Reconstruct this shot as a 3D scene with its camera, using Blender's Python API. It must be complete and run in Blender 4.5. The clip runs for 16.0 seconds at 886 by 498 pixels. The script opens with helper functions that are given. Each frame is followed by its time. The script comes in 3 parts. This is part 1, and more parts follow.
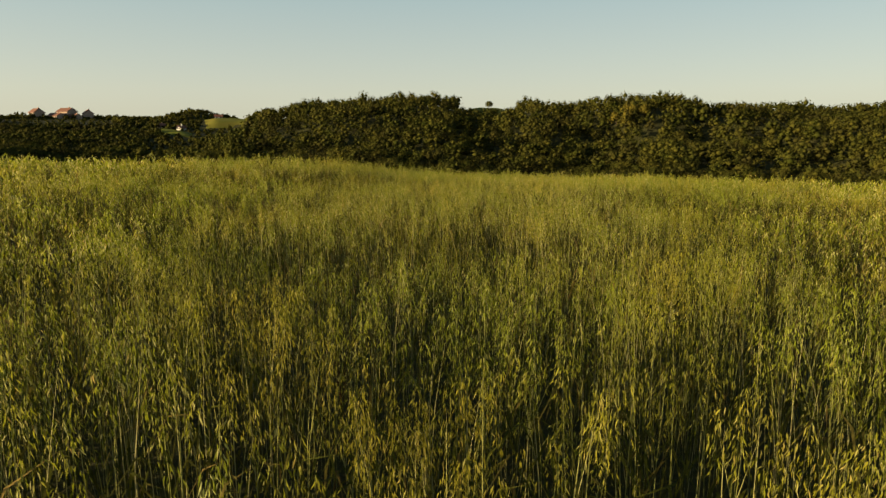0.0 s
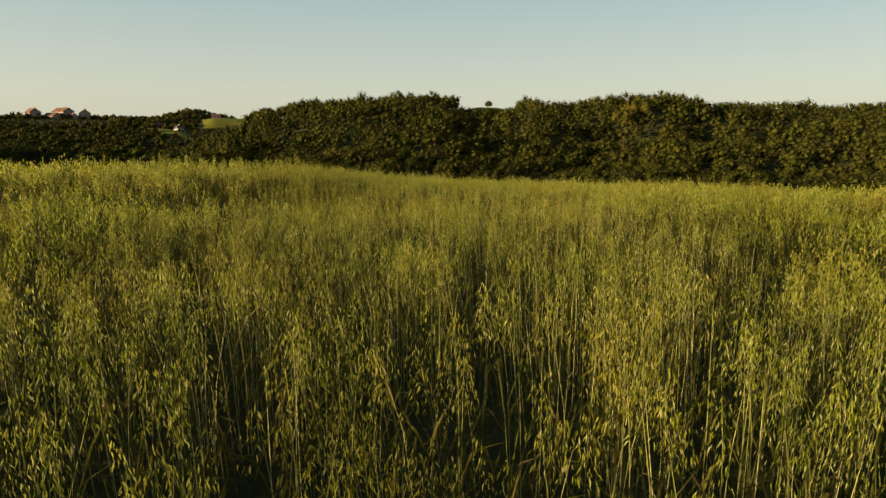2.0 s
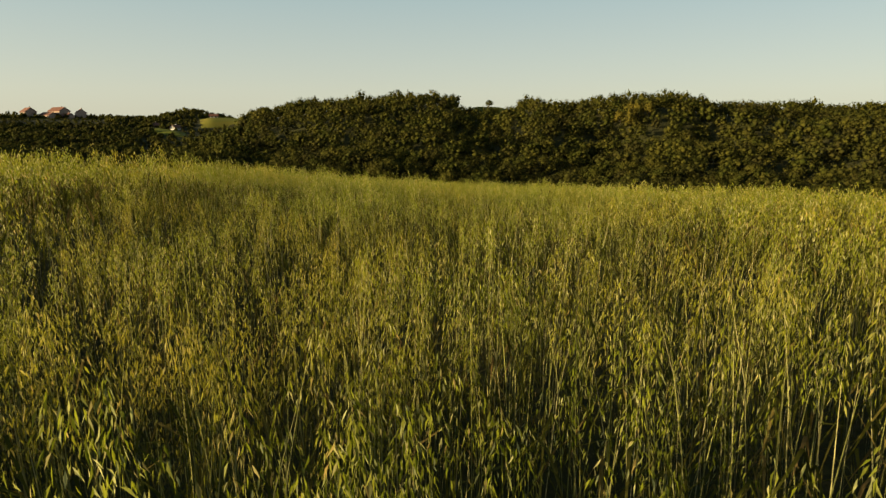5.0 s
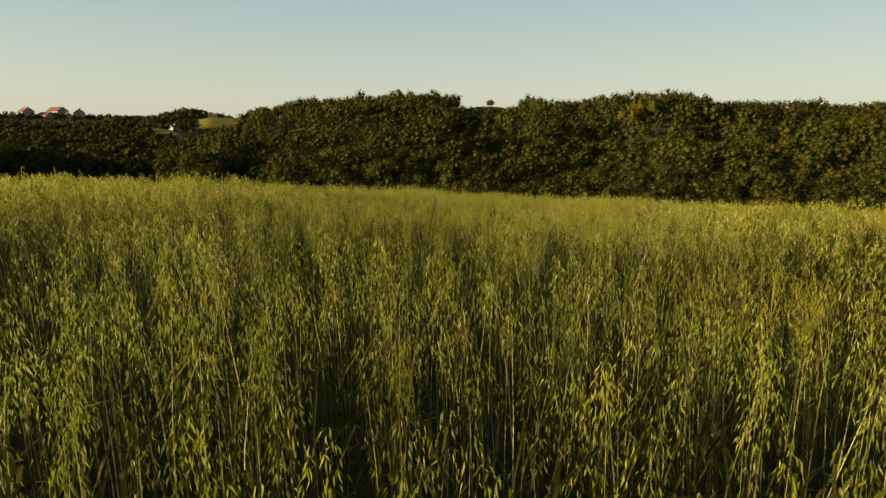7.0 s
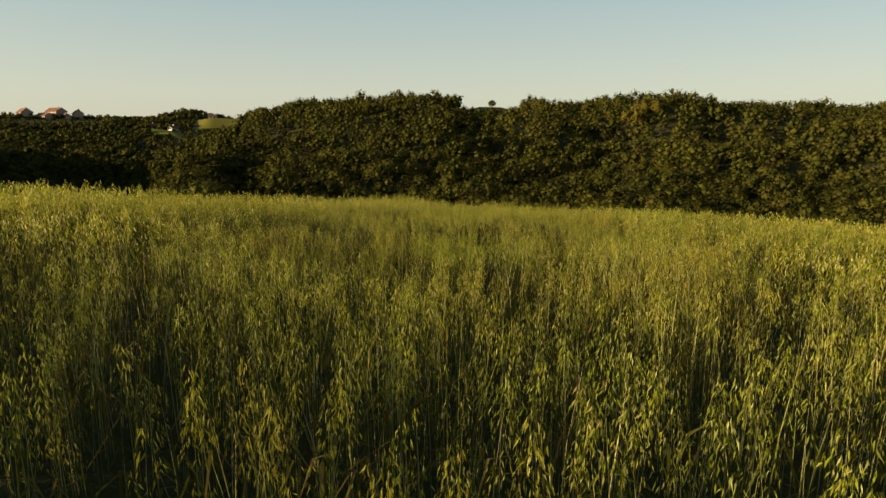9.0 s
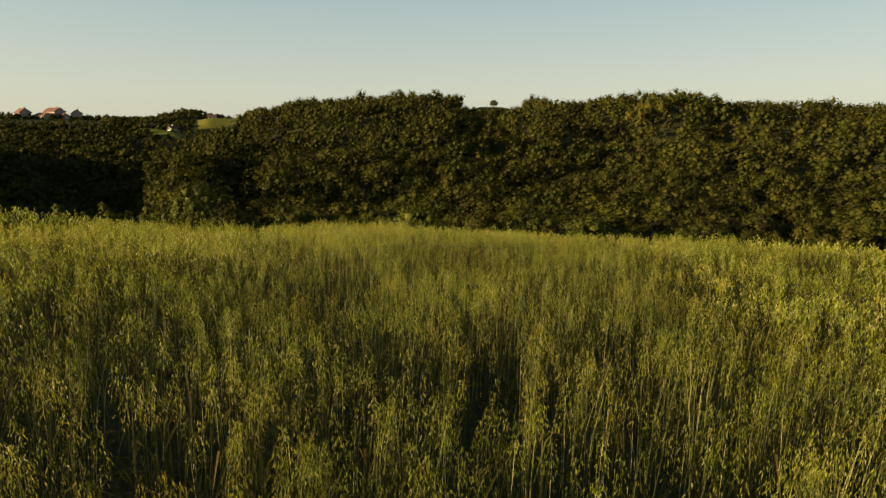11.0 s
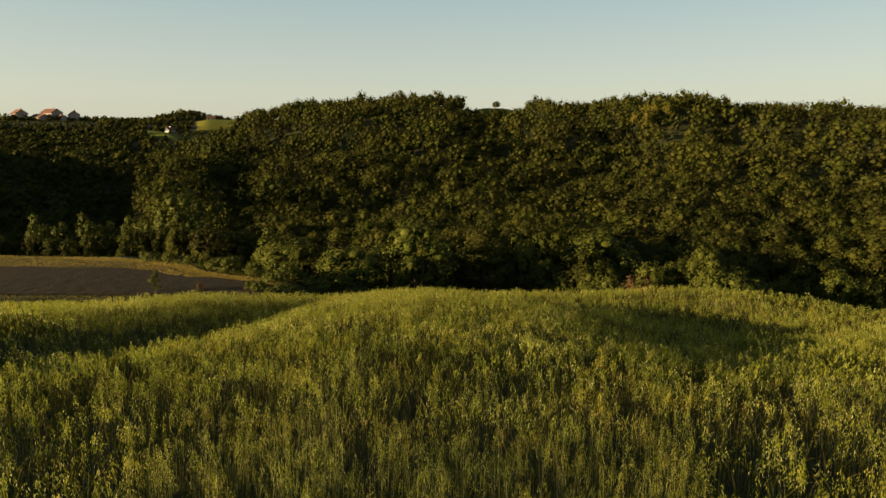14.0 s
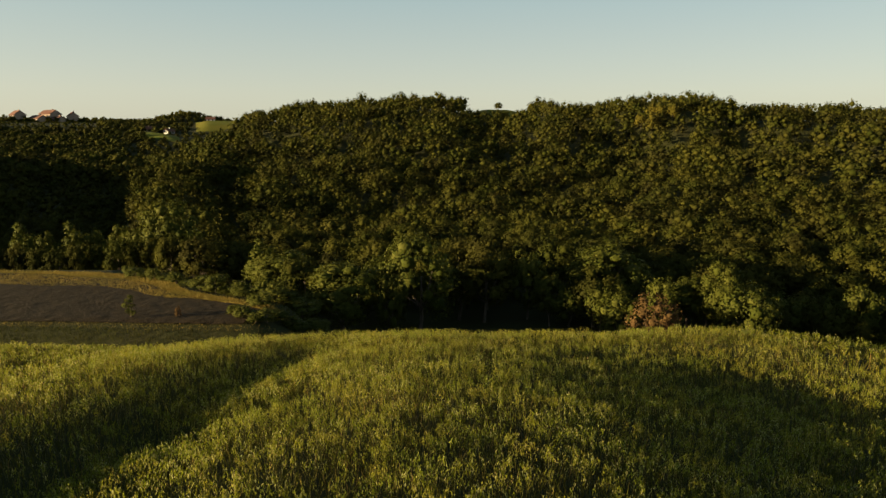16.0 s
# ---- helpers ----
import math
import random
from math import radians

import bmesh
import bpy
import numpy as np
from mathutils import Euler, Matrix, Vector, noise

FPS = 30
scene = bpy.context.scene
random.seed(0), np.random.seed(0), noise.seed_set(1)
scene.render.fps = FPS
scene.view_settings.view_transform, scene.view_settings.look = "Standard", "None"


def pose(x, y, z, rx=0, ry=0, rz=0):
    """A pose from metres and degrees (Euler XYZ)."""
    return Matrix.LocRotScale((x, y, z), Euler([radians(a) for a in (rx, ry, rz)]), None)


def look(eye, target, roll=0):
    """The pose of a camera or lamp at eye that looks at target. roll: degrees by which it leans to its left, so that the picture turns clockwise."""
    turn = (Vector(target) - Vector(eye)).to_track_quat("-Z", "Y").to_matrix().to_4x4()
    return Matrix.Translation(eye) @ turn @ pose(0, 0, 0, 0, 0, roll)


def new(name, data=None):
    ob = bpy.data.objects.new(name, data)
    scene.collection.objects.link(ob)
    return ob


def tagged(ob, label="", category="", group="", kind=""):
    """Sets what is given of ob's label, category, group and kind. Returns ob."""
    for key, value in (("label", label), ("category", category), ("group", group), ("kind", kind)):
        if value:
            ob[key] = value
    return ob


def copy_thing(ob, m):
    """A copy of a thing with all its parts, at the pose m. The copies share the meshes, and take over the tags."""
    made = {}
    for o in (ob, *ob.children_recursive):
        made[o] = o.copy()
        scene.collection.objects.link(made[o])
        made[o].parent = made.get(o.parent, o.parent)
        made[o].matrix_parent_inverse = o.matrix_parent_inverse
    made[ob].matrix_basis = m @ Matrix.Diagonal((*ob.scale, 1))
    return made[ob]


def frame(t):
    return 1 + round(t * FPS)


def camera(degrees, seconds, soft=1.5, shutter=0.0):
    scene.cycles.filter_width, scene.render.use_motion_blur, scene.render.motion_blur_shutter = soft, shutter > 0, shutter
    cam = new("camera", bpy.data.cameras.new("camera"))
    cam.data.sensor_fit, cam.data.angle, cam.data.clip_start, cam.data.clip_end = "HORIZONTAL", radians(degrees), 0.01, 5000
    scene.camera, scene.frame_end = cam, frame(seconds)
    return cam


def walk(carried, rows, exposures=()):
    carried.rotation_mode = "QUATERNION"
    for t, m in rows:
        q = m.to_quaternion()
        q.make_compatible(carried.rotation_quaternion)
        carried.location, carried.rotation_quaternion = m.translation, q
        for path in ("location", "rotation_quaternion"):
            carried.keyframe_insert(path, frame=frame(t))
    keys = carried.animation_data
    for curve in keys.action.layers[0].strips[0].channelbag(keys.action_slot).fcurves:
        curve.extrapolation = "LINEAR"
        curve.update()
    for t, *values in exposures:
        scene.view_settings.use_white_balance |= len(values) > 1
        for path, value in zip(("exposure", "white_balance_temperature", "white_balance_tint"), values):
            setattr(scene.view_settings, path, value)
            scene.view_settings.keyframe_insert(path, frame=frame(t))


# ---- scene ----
# seconds, place of the camera, turn to the right and tilt down in degrees
FLIGHT = [
    (0, 0.000, 0.000, 1.900, 0.241, 10.884),
    (1, 0.216, 2.053, 1.846, 0.268, 10.879),
    (2, 0.311, 4.130, 1.795, 0.284, 10.872),
    (3, 0.411, 6.270, 1.732, 0.281, 10.868),
    (4, 0.522, 8.379, 1.651, 0.275, 10.869),
    (5, 0.610, 10.561, 1.406, 0.246, 10.860),
    (6, 0.739, 12.826, 1.376, 0.203, 10.853),
    (7, 0.877, 15.100, 1.337, 0.152, 10.844),
    (8, 1.059, 17.418, 1.169, 0.072, 10.799),
    (9, 1.259, 19.810, 1.171, 0.010, 10.761),
    (10, 1.384, 22.276, 1.196, -0.071, 10.758),
    (11, 1.613, 24.872, 1.309, -0.150, 10.760),
    (12, 1.762, 27.654, 1.556, -0.220, 10.756),
    (13, 1.900, 30.434, 2.007, -0.289, 10.760),
    (14, 2.015, 33.088, 2.506, -0.350, 10.750),
    (15, 2.113, 35.731, 3.024, -0.429, 10.742),
    (16, 2.218, 38.396, 3.605, -0.518, 10.741),
]


def heading(x, y, z, turn, tilt):
    a, b = radians(turn), radians(tilt)
    return look((x, y, z), (x + math.sin(a) * math.cos(b), y + math.cos(a) * math.cos(b), z - math.sin(b)))


cam = camera(72, 16.0, soft=1.45)
walk(cam, [(t, heading(*place)) for t, *place in FLIGHT], [(0, 1.62, 6900, 14), (16, 1.62, 6900, 14)])

# ---- light ----
SUN_ELEVATION, SUN_FROM = 9.3, -107.0      # degrees above the horizon; degrees to the right of the flight's line
HAZE = [(0.0, (0.60, 0.64, 0.53)), (0.06, (0.585, 0.64, 0.535)), (0.20, (0.40, 0.54, 0.53)), (0.55, (0.10, 0.18, 0.24))]
world = bpy.data.worlds.new("evening_sky")
scene.world = world
world.use_nodes = True
wn = world.node_tree
sky = wn.nodes.new("ShaderNodeTexSky")
sky.sky_type, sky.sun_disc = "NISHITA", False
sky.sun_elevation, sky.sun_rotation = radians(SUN_ELEVATION), radians(SUN_FROM)
sky.air_density, sky.dust_density, sky.ozone_density = 0.88, 1.25, 1.0
# thin evening haze: pale over the horizon, bluer overhead
up = wn.nodes.new("ShaderNodeTexCoord")
height = wn.nodes.new("ShaderNodeSeparateXYZ")
wn.links.new(up.outputs["Generated"], height.inputs[0])
haze = wn.nodes.new("ShaderNodeValToRGB")
while len(haze.color_ramp.elements) < 4:
    haze.color_ramp.elements.new(0.5)
for e, (at, colour) in zip(haze.color_ramp.elements, HAZE):
    e.position, e.color = at, (*colour, 1)
wn.links.new(height.outputs[2], haze.inputs[0])
bright = wn.nodes.new("ShaderNodeVectorMath")
bright.operation = "SCALE"
bright.inputs["Scale"].default_value = 5.3
wn.links.new(haze.outputs[0], bright.inputs[0])
veil = wn.nodes.new("ShaderNodeMix")
veil.data_type = "RGBA"
veil.inputs[0].default_value = 0.78
wn.links.new(sky.outputs[0], veil.inputs[6])
wn.links.new(bright.outputs[0], veil.inputs[7])
wn.links.new(veil.outputs[2], wn.nodes["Background"].inputs[0])
wn.nodes["Background"].inputs[1].default_value = 0.063
sun = new("sun", bpy.data.lights.new("sun", "SUN"))
sun.data.energy, sun.data.angle, sun.data.color = 5.0, radians(0.6), (1.0, 0.80, 0.44)
a, b = radians(SUN_FROM), radians(SUN_ELEVATION)
sun.matrix_world = look((0, 0, 60), (-math.sin(a) * math.cos(b), -math.cos(a) * math.cos(b), 60 - math.sin(b)))


# ---- materials ----
def material(name, roughness=0.8, specular=0.3):
    m = bpy.data.materials.new(name)
    m.use_nodes = True
    nt = m.node_tree
    bsdf = nt.nodes["Principled BSDF"]
    bsdf.inputs["Roughness"].default_value = roughness
    bsdf.inputs["Specular IOR Level"].default_value = specular
    return m, nt, bsdf


def node(nt, kind, **inputs):
    n = nt.nodes.new(kind)
    for key, value in inputs.items():
        n.inputs[key.replace("_", " ")].default_value = value
    return n


def ramp(nt, source, stops):
    n = nt.nodes.new("ShaderNodeValToRGB")
    el = n.color_ramp.elements
    while len(el) < len(stops):
        el.new(0.5)
    for e, (at, colour) in zip(el, stops):
        e.position, e.color = at, (*colour, 1)
    nt.links.new(source, n.inputs[0])
    return n.outputs[0]


def noise_tex(nt, scale, detail=3.0, rough=0.55, stretch=None):
    geo = nt.nodes.new("ShaderNodeNewGeometry")
    n = node(nt, "ShaderNodeTexNoise", Scale=scale, Detail=detail, Roughness=rough)
    if stretch:
        mp = nt.nodes.new("ShaderNodeMapping")
        mp.inputs["Scale"].default_value = stretch
        nt.links.new(geo.outputs["Position"], mp.inputs[0])
        nt.links.new(mp.outputs[0], n.inputs["Vector"])
    else:
        nt.links.new(geo.outputs["Position"], n.inputs["Vector"])
    return n.outputs["Fac"]


def mixed(nt, fac, c1, c2, blend="MIX"):
    n = nt.nodes.new("ShaderNodeMix")
    n.data_type, n.blend_type = "RGBA", blend
    for sock, v in ((n.inputs[0], fac), (n.inputs[6], c1), (n.inputs[7], c2)):
        if isinstance(v, (int, float)):
            sock.default_value = v
        elif isinstance(v, tuple):
            sock.default_value = (*v, 1)
        else:
            nt.links.new(v, sock)
    return n.outputs[2]


def leafy(name, stops, patch, patch_scale, patch_fac=0.6, through_light=0.35, roughness=0.55, specular=0.3, second=None, tufts=0.0):
    """A leaf surface: each leaf its own shade, broad patches over it, some light passing through."""
    m, nt, bsdf = material(name, roughness, specular)
    geo = nt.nodes.new("ShaderNodeNewGeometry")
    own = ramp(nt, geo.outputs["Random Per Island"], stops)
    big = ramp(nt, noise_tex(nt, patch_scale, 2.5), [(0.40, (0, 0, 0)), (0.62, (1, 1, 1))])
    scaled = nt.nodes.new("ShaderNodeMath")
    scaled.operation = "MULTIPLY"
    nt.links.new(big, scaled.inputs[0])
    scaled.inputs[1].default_value = patch_fac
    colour = mixed(nt, scaled.outputs[0], own, patch)
    if second:
        tone, scale, most = second
        there = ramp(nt, noise_tex(nt, scale, 3.0), [(0.46, (0, 0, 0)), (0.68, (most, most, most))])
        colour = mixed(nt, there, colour, tone)
    if tufts:
        each = ramp(nt, noise_tex(nt, tufts, 1.0), [(0.30, (0.55, 0.60, 0.52)), (0.70, (1.32, 1.28, 1.25))])
        colour = mixed(nt, 1.0, colour, each, "MULTIPLY")
    nt.links.new(colour, bsdf.inputs["Base Color"])
    if through_light:
        tr = nt.nodes.new("ShaderNodeBsdfTranslucent")
        nt.links.new(colour, tr.inputs[0])
        mix = nt.nodes.new("ShaderNodeMixShader")
        mix.inputs[0].default_value = through_light
        nt.links.new(bsdf.outputs[0], mix.inputs[1])
        nt.links.new(tr.outputs[0], mix.inputs[2])
        nt.links.new(mix.outputs[0], nt.nodes["Material Output"].inputs[0])
    return m


SPIKELET = leafy("oat_spikelet", [(0.0, (0.145, 0.165, 0.010)), (0.4, (0.185, 0.202, 0.015)), (0.66, (0.235, 0.236, 0.042)), (0.88, (0.41, 0.405, 0.19)), (1.0, (0.30, 0.20, 0.07))],
                 (0.122, 0.150, 0.015), 0.30, 0.60, 0.50, 0.55, 0.05, ((0.235, 0.175, 0.024), 0.8, 0.55), 5.0)
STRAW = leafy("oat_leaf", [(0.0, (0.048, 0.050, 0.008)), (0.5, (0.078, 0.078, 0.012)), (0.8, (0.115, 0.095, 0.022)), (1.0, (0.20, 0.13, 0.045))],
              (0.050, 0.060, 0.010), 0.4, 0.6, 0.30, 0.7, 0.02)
STEM = leafy("oat_stem", [(0.0, (0.13, 0.14, 0.035)), (0.6, (0.21, 0.20, 0.07)), (1.0, (0.34, 0.30, 0.15))], (0.15, 0.16, 0.040), 0.5, 0.5, 0.1, 0.6, 0.04)
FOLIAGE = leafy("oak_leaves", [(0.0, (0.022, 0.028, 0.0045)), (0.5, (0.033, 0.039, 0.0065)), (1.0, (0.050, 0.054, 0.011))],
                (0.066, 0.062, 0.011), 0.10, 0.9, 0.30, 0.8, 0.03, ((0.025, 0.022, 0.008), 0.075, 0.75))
YOUNG = leafy("young_leaves", [(0.0, (0.037, 0.047, 0.006)), (0.5, (0.054, 0.062, 0.009)), (1.0, (0.085, 0.087, 0.017))],
              (0.068, 0.070, 0.011), 0.1, 0.5, 0.22, 0.7, 0.06)
GOLDEN = leafy("golden_leaves", [(0.0, (0.065, 0.056, 0.008)), (1.0, (0.11, 0.09, 0.015))], (0.08, 0.072, 0.012), 0.1, 0.5, 0.2, 0.8, 0.04)
WILD = leafy("wild_grass_blade", [(0.0, (0.10, 0.13, 0.018)), (1.0, (0.15, 0.18, 0.030))], (0.13, 0.15, 0.022), 0.5, 0.5, 0.35, 0.5, 0.2)
RUSSET = leafy("russet_twigs", [(0.0, (0.055, 0.032, 0.013)), (1.0, (0.10, 0.058, 0.022))], (0.07, 0.044, 0.016), 0.5, 0.5, 0.1, 0.8, 0.05)
DRYGRASS = leafy("dry_grass", [(0.0, (0.17, 0.12, 0.025)), (0.6, (0.24, 0.17, 0.04)), (1.0, (0.30, 0.23, 0.065))],
                 (0.09, 0.095, 0.022), 0.2, 0.5, 0.2, 0.8, 0.05)
MEADOW = leafy("meadow_grass", [(0.0, (0.085, 0.098, 0.014)), (1.0, (0.085, 0.098, 0.014))], (0.13, 0.11, 0.020), 0.03, 0.8, 0.0, 0.9, 0.05)

BARK, nt, bsdf = material("bark", 0.9)
nt.links.new(ramp(nt, noise_tex(nt, 6.0, 6.0, 0.6, (1, 1, 0.2)), [(0.3, (0.05, 0.035, 0.025)), (0.7, (0.13, 0.10, 0.075))]), bsdf.inputs["Base Color"])


# ---- relief of the land ----
def smooth(a, b, v):
    u = np.clip((v - a) / (b - a), 0, 1)
    return u * u * (3 - 2 * u)


def lattice(ix, iy, seed):
    n = (ix * 374761393 + iy * 668265263 + seed * 974634777) & 0xFFFFFFFF
    n = ((n ^ (n >> 13)) * 1274126177) & 0xFFFFFFFF
    return ((n ^ (n >> 16)) & 0xFFFF) / 65535.0


def bumps(x, y, size, seed=0):
    """Soft value noise, -0.5 to 0.5, with lumps of that size."""
    u, v = x / size, y / size
    iu, iv = np.floor(u).astype(np.int64), np.floor(v).astype(np.int64)
    fu, fv = u - iu, v - iv
    fu, fv = fu * fu * (3 - 2 * fu), fv * fv * (3 - 2 * fv)
    a, b = lattice(iu, iv, seed), lattice(iu + 1, iv, seed)
    c, d = lattice(iu, iv + 1, seed), lattice(iu + 1, iv + 1, seed)
    return (a * (1 - fu) + b * fu) * (1 - fv) + (c * (1 - fu) + d * fu) * fv - 0.5


def line(v, knots):
    xs, ys = zip(*knots)
    return np.interp(v, xs, ys)


def eased(v, knots, width):
    """A bent line through the knots, with its corners rounded."""
    return sum(line(v + d * width, knots) for d in (-1, -0.5, 0, 0.5, 1)) / 5


FIELD_FALL = [(-60, 0.1), (0, 0.1), (5, 0.05), (11, -0.09), (18, -0.30), (26, -0.86), (34, -1.54), (39, -2.00), (44.7, -2.60),
              (48, -3.2), (51.6, -4.0), (58.4, -5.2), (66, -7.05), (74, -9.2), (80, -11.2), (86, -14.2), (95, -18.5), (108, -22), (125, -23.5)]
LEFT_RISE = [(-20, 0.0), (5, 0.02), (14, 0.03), (25, 0.064), (35, 0.038), (45, 0.0), (60, -0.01), (80, -0.05)]


def field_z(x, y):
    """The oat field's soil: a broad dome that falls away into the valley."""
    z = eased(y, FIELD_FALL, 4.0)
    left, right = 9.0 * np.tanh(np.clip(-x, 0, None) / 9.0), np.clip(x, 0, None)
    z = z + eased(y, LEFT_RISE, 5.0) * left - (0.018 + 0.02 * smooth(20, 42, y)) * right - 0.0008 * np.minimum(right, 60) ** 2
    # a shallow swale along the dome's left flank
    across = x - (-6.0 + 0.05 * (y - 54))
    z = z - smooth(41, 51, y) * (1.1 * smooth(75, 61, y) * np.exp(-(across / 2.3) ** 2) + 0.6 * smooth(-2.5, -11.0, across))
    along = (x + 3.2) * 0.66 + (y - 54.3) * 0.75
    z = z - 0.45 * np.exp(-(((y - 54.3) * 0.66 - (x + 3.2) * 0.75) / 0.9) ** 2 - (along / 2.6) ** 2)
    z = z + 1.0 * np.exp(-((x + 17.5) / 6.0) ** 2 - ((y - 46) / 6.5) ** 2)
    # a hollow on the right flank
    z = z - 0.85 * np.exp(-((x - 13.5) / 5.0) ** 2 - ((y - 58.5) / 7.0) ** 2)
    z = z - 0.6 * np.exp(-((x - 9.5) / 3.5) ** 2 - ((y - 50) / 4.0) ** 2)
    z = z + 1.35 * np.exp(-((x - 21) / 11.0) ** 2 - ((y - 74) / 7.0) ** 2)
    z = z + 0.20 * np.exp(-((x + 5.0) / 3.2) ** 2 - ((y - 19.5) / 3.2) ** 2) - 0.62 * np.exp(-((x + 3.4) / 3.0) ** 2 - ((y - 13.6) / 1.5) ** 2) - 0.15 * np.exp(-((x + 6.0) / 2.2) ** 2 - ((y - 46) / 3.0) ** 2)
    return z + 0.22 * bumps(x, y, 6.0, 1) + 0.10 * bumps(x, y, 2.4, 2)


RIDGE = [(-1.6, 0.03), (-0.8, 0.02), (-0.50, 0.028), (-0.45, 0.026), (-0.41, 0.036), (-0.37, 0.032), (-0.34, 0.028), (-0.30, 0.034), (-0.215, 0.046),
         (-0.12, 0.057), (-0.07, 0.060), (0.005, 0.060), (0.035, 0.045), (0.08, 0.043), (0.12, 0.046), (0.15, 0.054), (0.2, 0.046), (0.26, 0.054),
         (0.35, 0.057), (0.43, 0.043), (0.6, 0.039), (0.66, 0.037), (0.72, 0.042), (1.6, 0.045)]


SHOULDER_FAR = [(-0.57, 220), (-0.515, 245), (-0.485, 270), (-0.44, 300), (-0.37, 380), (-0.33, 430), (-0.30, 450)]
SHOULDER = [(-0.57, -36), (-0.54, -27), (-0.515, -13), (-0.49, -5.0), (-0.45, -4.0), (-0.42, -0.7), (-0.37, 4.0), (-0.33, 11.5), (-0.30, 15.5)]
VALE = [(50, -16), (110, -21), (190, -28), (290, -27), (380, -17), (440, -8), (500, 1), (560, 9.0), (600, 15.5), (640, 18), (655, 17.6), (720, 18), (900, 10), (1400, -20)]


def crowns_z(x, y):
    """The height at which the tops of the wood stand."""
    r = np.hypot(x, y)
    a = x / np.maximum(y, 1)
    top = line(a, RIDGE) * 480 + 1.9
    k = smooth(230, 480, r)
    hill = eased(r, [(90, -14), (140, -14.5), (200, -18.5), (235, -17), (300, -15), (900, -15)], 20) * (1 - k) + top * k
    hill = hill + (9 * bumps(x, y, 48, 81) + 6 * bumps(x, y, 24, 82)) * smooth(170, 215, r) * smooth(455, 400, r)
    hill = hill - smooth(500, 1100, r) * 45 - 4 * smooth(35, 60, x) * smooth(190, 150, r)
    # the hill's shoulder, which ends in a spur over the side valley
    b, d = (x - 2.2) / np.maximum(y - 38.4, 1), np.hypot(x - 2.2, y - 38.4)
    at = line(b, SHOULDER_FAR)
    rise = smooth(0.5 * at, at, d)
    low = eased(d, [(50, -14), (100, -14.5), (160, -18.5), (900, -18.5)], 20)
    shoulder = low * (1 - rise) + line(b, SHOULDER) * rise - 34 * smooth(at + 8, at + 80, d)
    vale = eased(d, VALE, 12) + 9 * np.exp(-((b + 0.42) / 0.045) ** 2 - ((d - 640) / 22.0) ** 2)
    w = smooth(-0.30, -0.36, b)
    z = hill * (1 - w) + np.maximum(shoulder, vale) * w
    # a wooded spur beside the valley, out of view, added to shade it
    return z + 44 * np.exp(-((x + 285) / 60.0) ** 2 - ((y - 225) / 105.0) ** 2)


def boxed(v, a, b, soft):
    return smooth(a - soft, a + soft, v) * smooth(b + soft, b - soft, v)


def open_land(x, y):
    """1 on the meadows and yards between the woods, 0 under the trees."""
    r, a = np.hypot(x, y), x / np.maximum(y, 1)
    b, d = (x - 2.2) / np.maximum(y - 38.4, 1), np.hypot(x - 2.2, y - 38.4)
    m = 0.75 * boxed(a, 0.035, 0.112, 0.03) * boxed(r, 465, 545, 30)
    m = np.maximum(m, boxed(b, -0.405, -0.315, 0.02) * boxed(d, 562, 606, 14))
    m = np.maximum(m, 0.45 * boxed(b, -0.50, -0.44, 0.02) * boxed(d + 500 * (b + 0.47), 518, 548, 12))
    return np.maximum(m, 0.1 * boxed(b, -0.735, -0.585, 0.02) * boxed(d, 630, 672, 14))


def outlook(x, y):
    """Where only low growth stands, in front of the meadows and houses."""
    r, a = math.hypot(x, y), x / max(y, 1)
    b, d = (x - 2.2) / max(y - 38.4, 1), math.hypot(x - 2.2, y - 38.4)
    return (-0.45 < b < -0.30 and 490 < d < 564) or (-0.53 < b < -0.43 and 430 < d < 505) or (-0.77 < b < -0.565 and 575 < d < 632) or (0.025 < a < 0.12 and 425 < r < 468)


def stand_height(x, y):
    """How tall the wood grows: lower on the far slope beyond the side valley."""
    b, d = (x - 2.2) / np.maximum(y - 38.4, 1), np.hypot(x - 2.2, y - 38.4)
    return 10.0 - 5.2 * smooth(400, 480, d) * smooth(-0.29, -0.33, b)


def plough_near(x):
    return 91.3 + 0.02 * (x + 40) + 0.5 * np.sin(x * 0.11)


def plough_far(x):
    return eased(x, [(-140, 127), (-63, 125), (-41, 118), (-31, 107), (-22, 101), (-17, 97), (-12, 92)], 3) + 0.6 * np.sin(x * 0.31)


def ground_z(x, y):
    f = field_z(x, y)
    tall = stand_height(x, y)
    wood = crowns_z(x, y) - tall + tall * open_land(x, y)
    w = np.maximum(smooth(100, 122, np.hypot(x, y) * 0.5 + y * 0.5), smooth(-95, -140, x) * smooth(20, 60, y))
    z = f * (1 - w) + wood * w
    z = np.where(np.hypot(x, y) > 3000, -20, z)
    # the ploughed field lies as a shelf beside the wood
    shelf = eased(y, [(60, -11), (79, -14.5), (85, -16.4), (88.5, -14.6), (91, -13.3), (110, -14.8), (130, -17.2), (150, -22), (180, -28)], 1.5)
    s = smooth(-6, -16, x + 10 * smooth(105, 135, y)) * smooth(80, 88, y) * smooth(158, 138, y)
    s = s * (1 - smooth(4, 17, y - plough_far(x)) * smooth(-50, -40, x))
    return z * (1 - s) + shelf * s


def strewn(n, seed):
    return np.random.default_rng(seed).random(n)


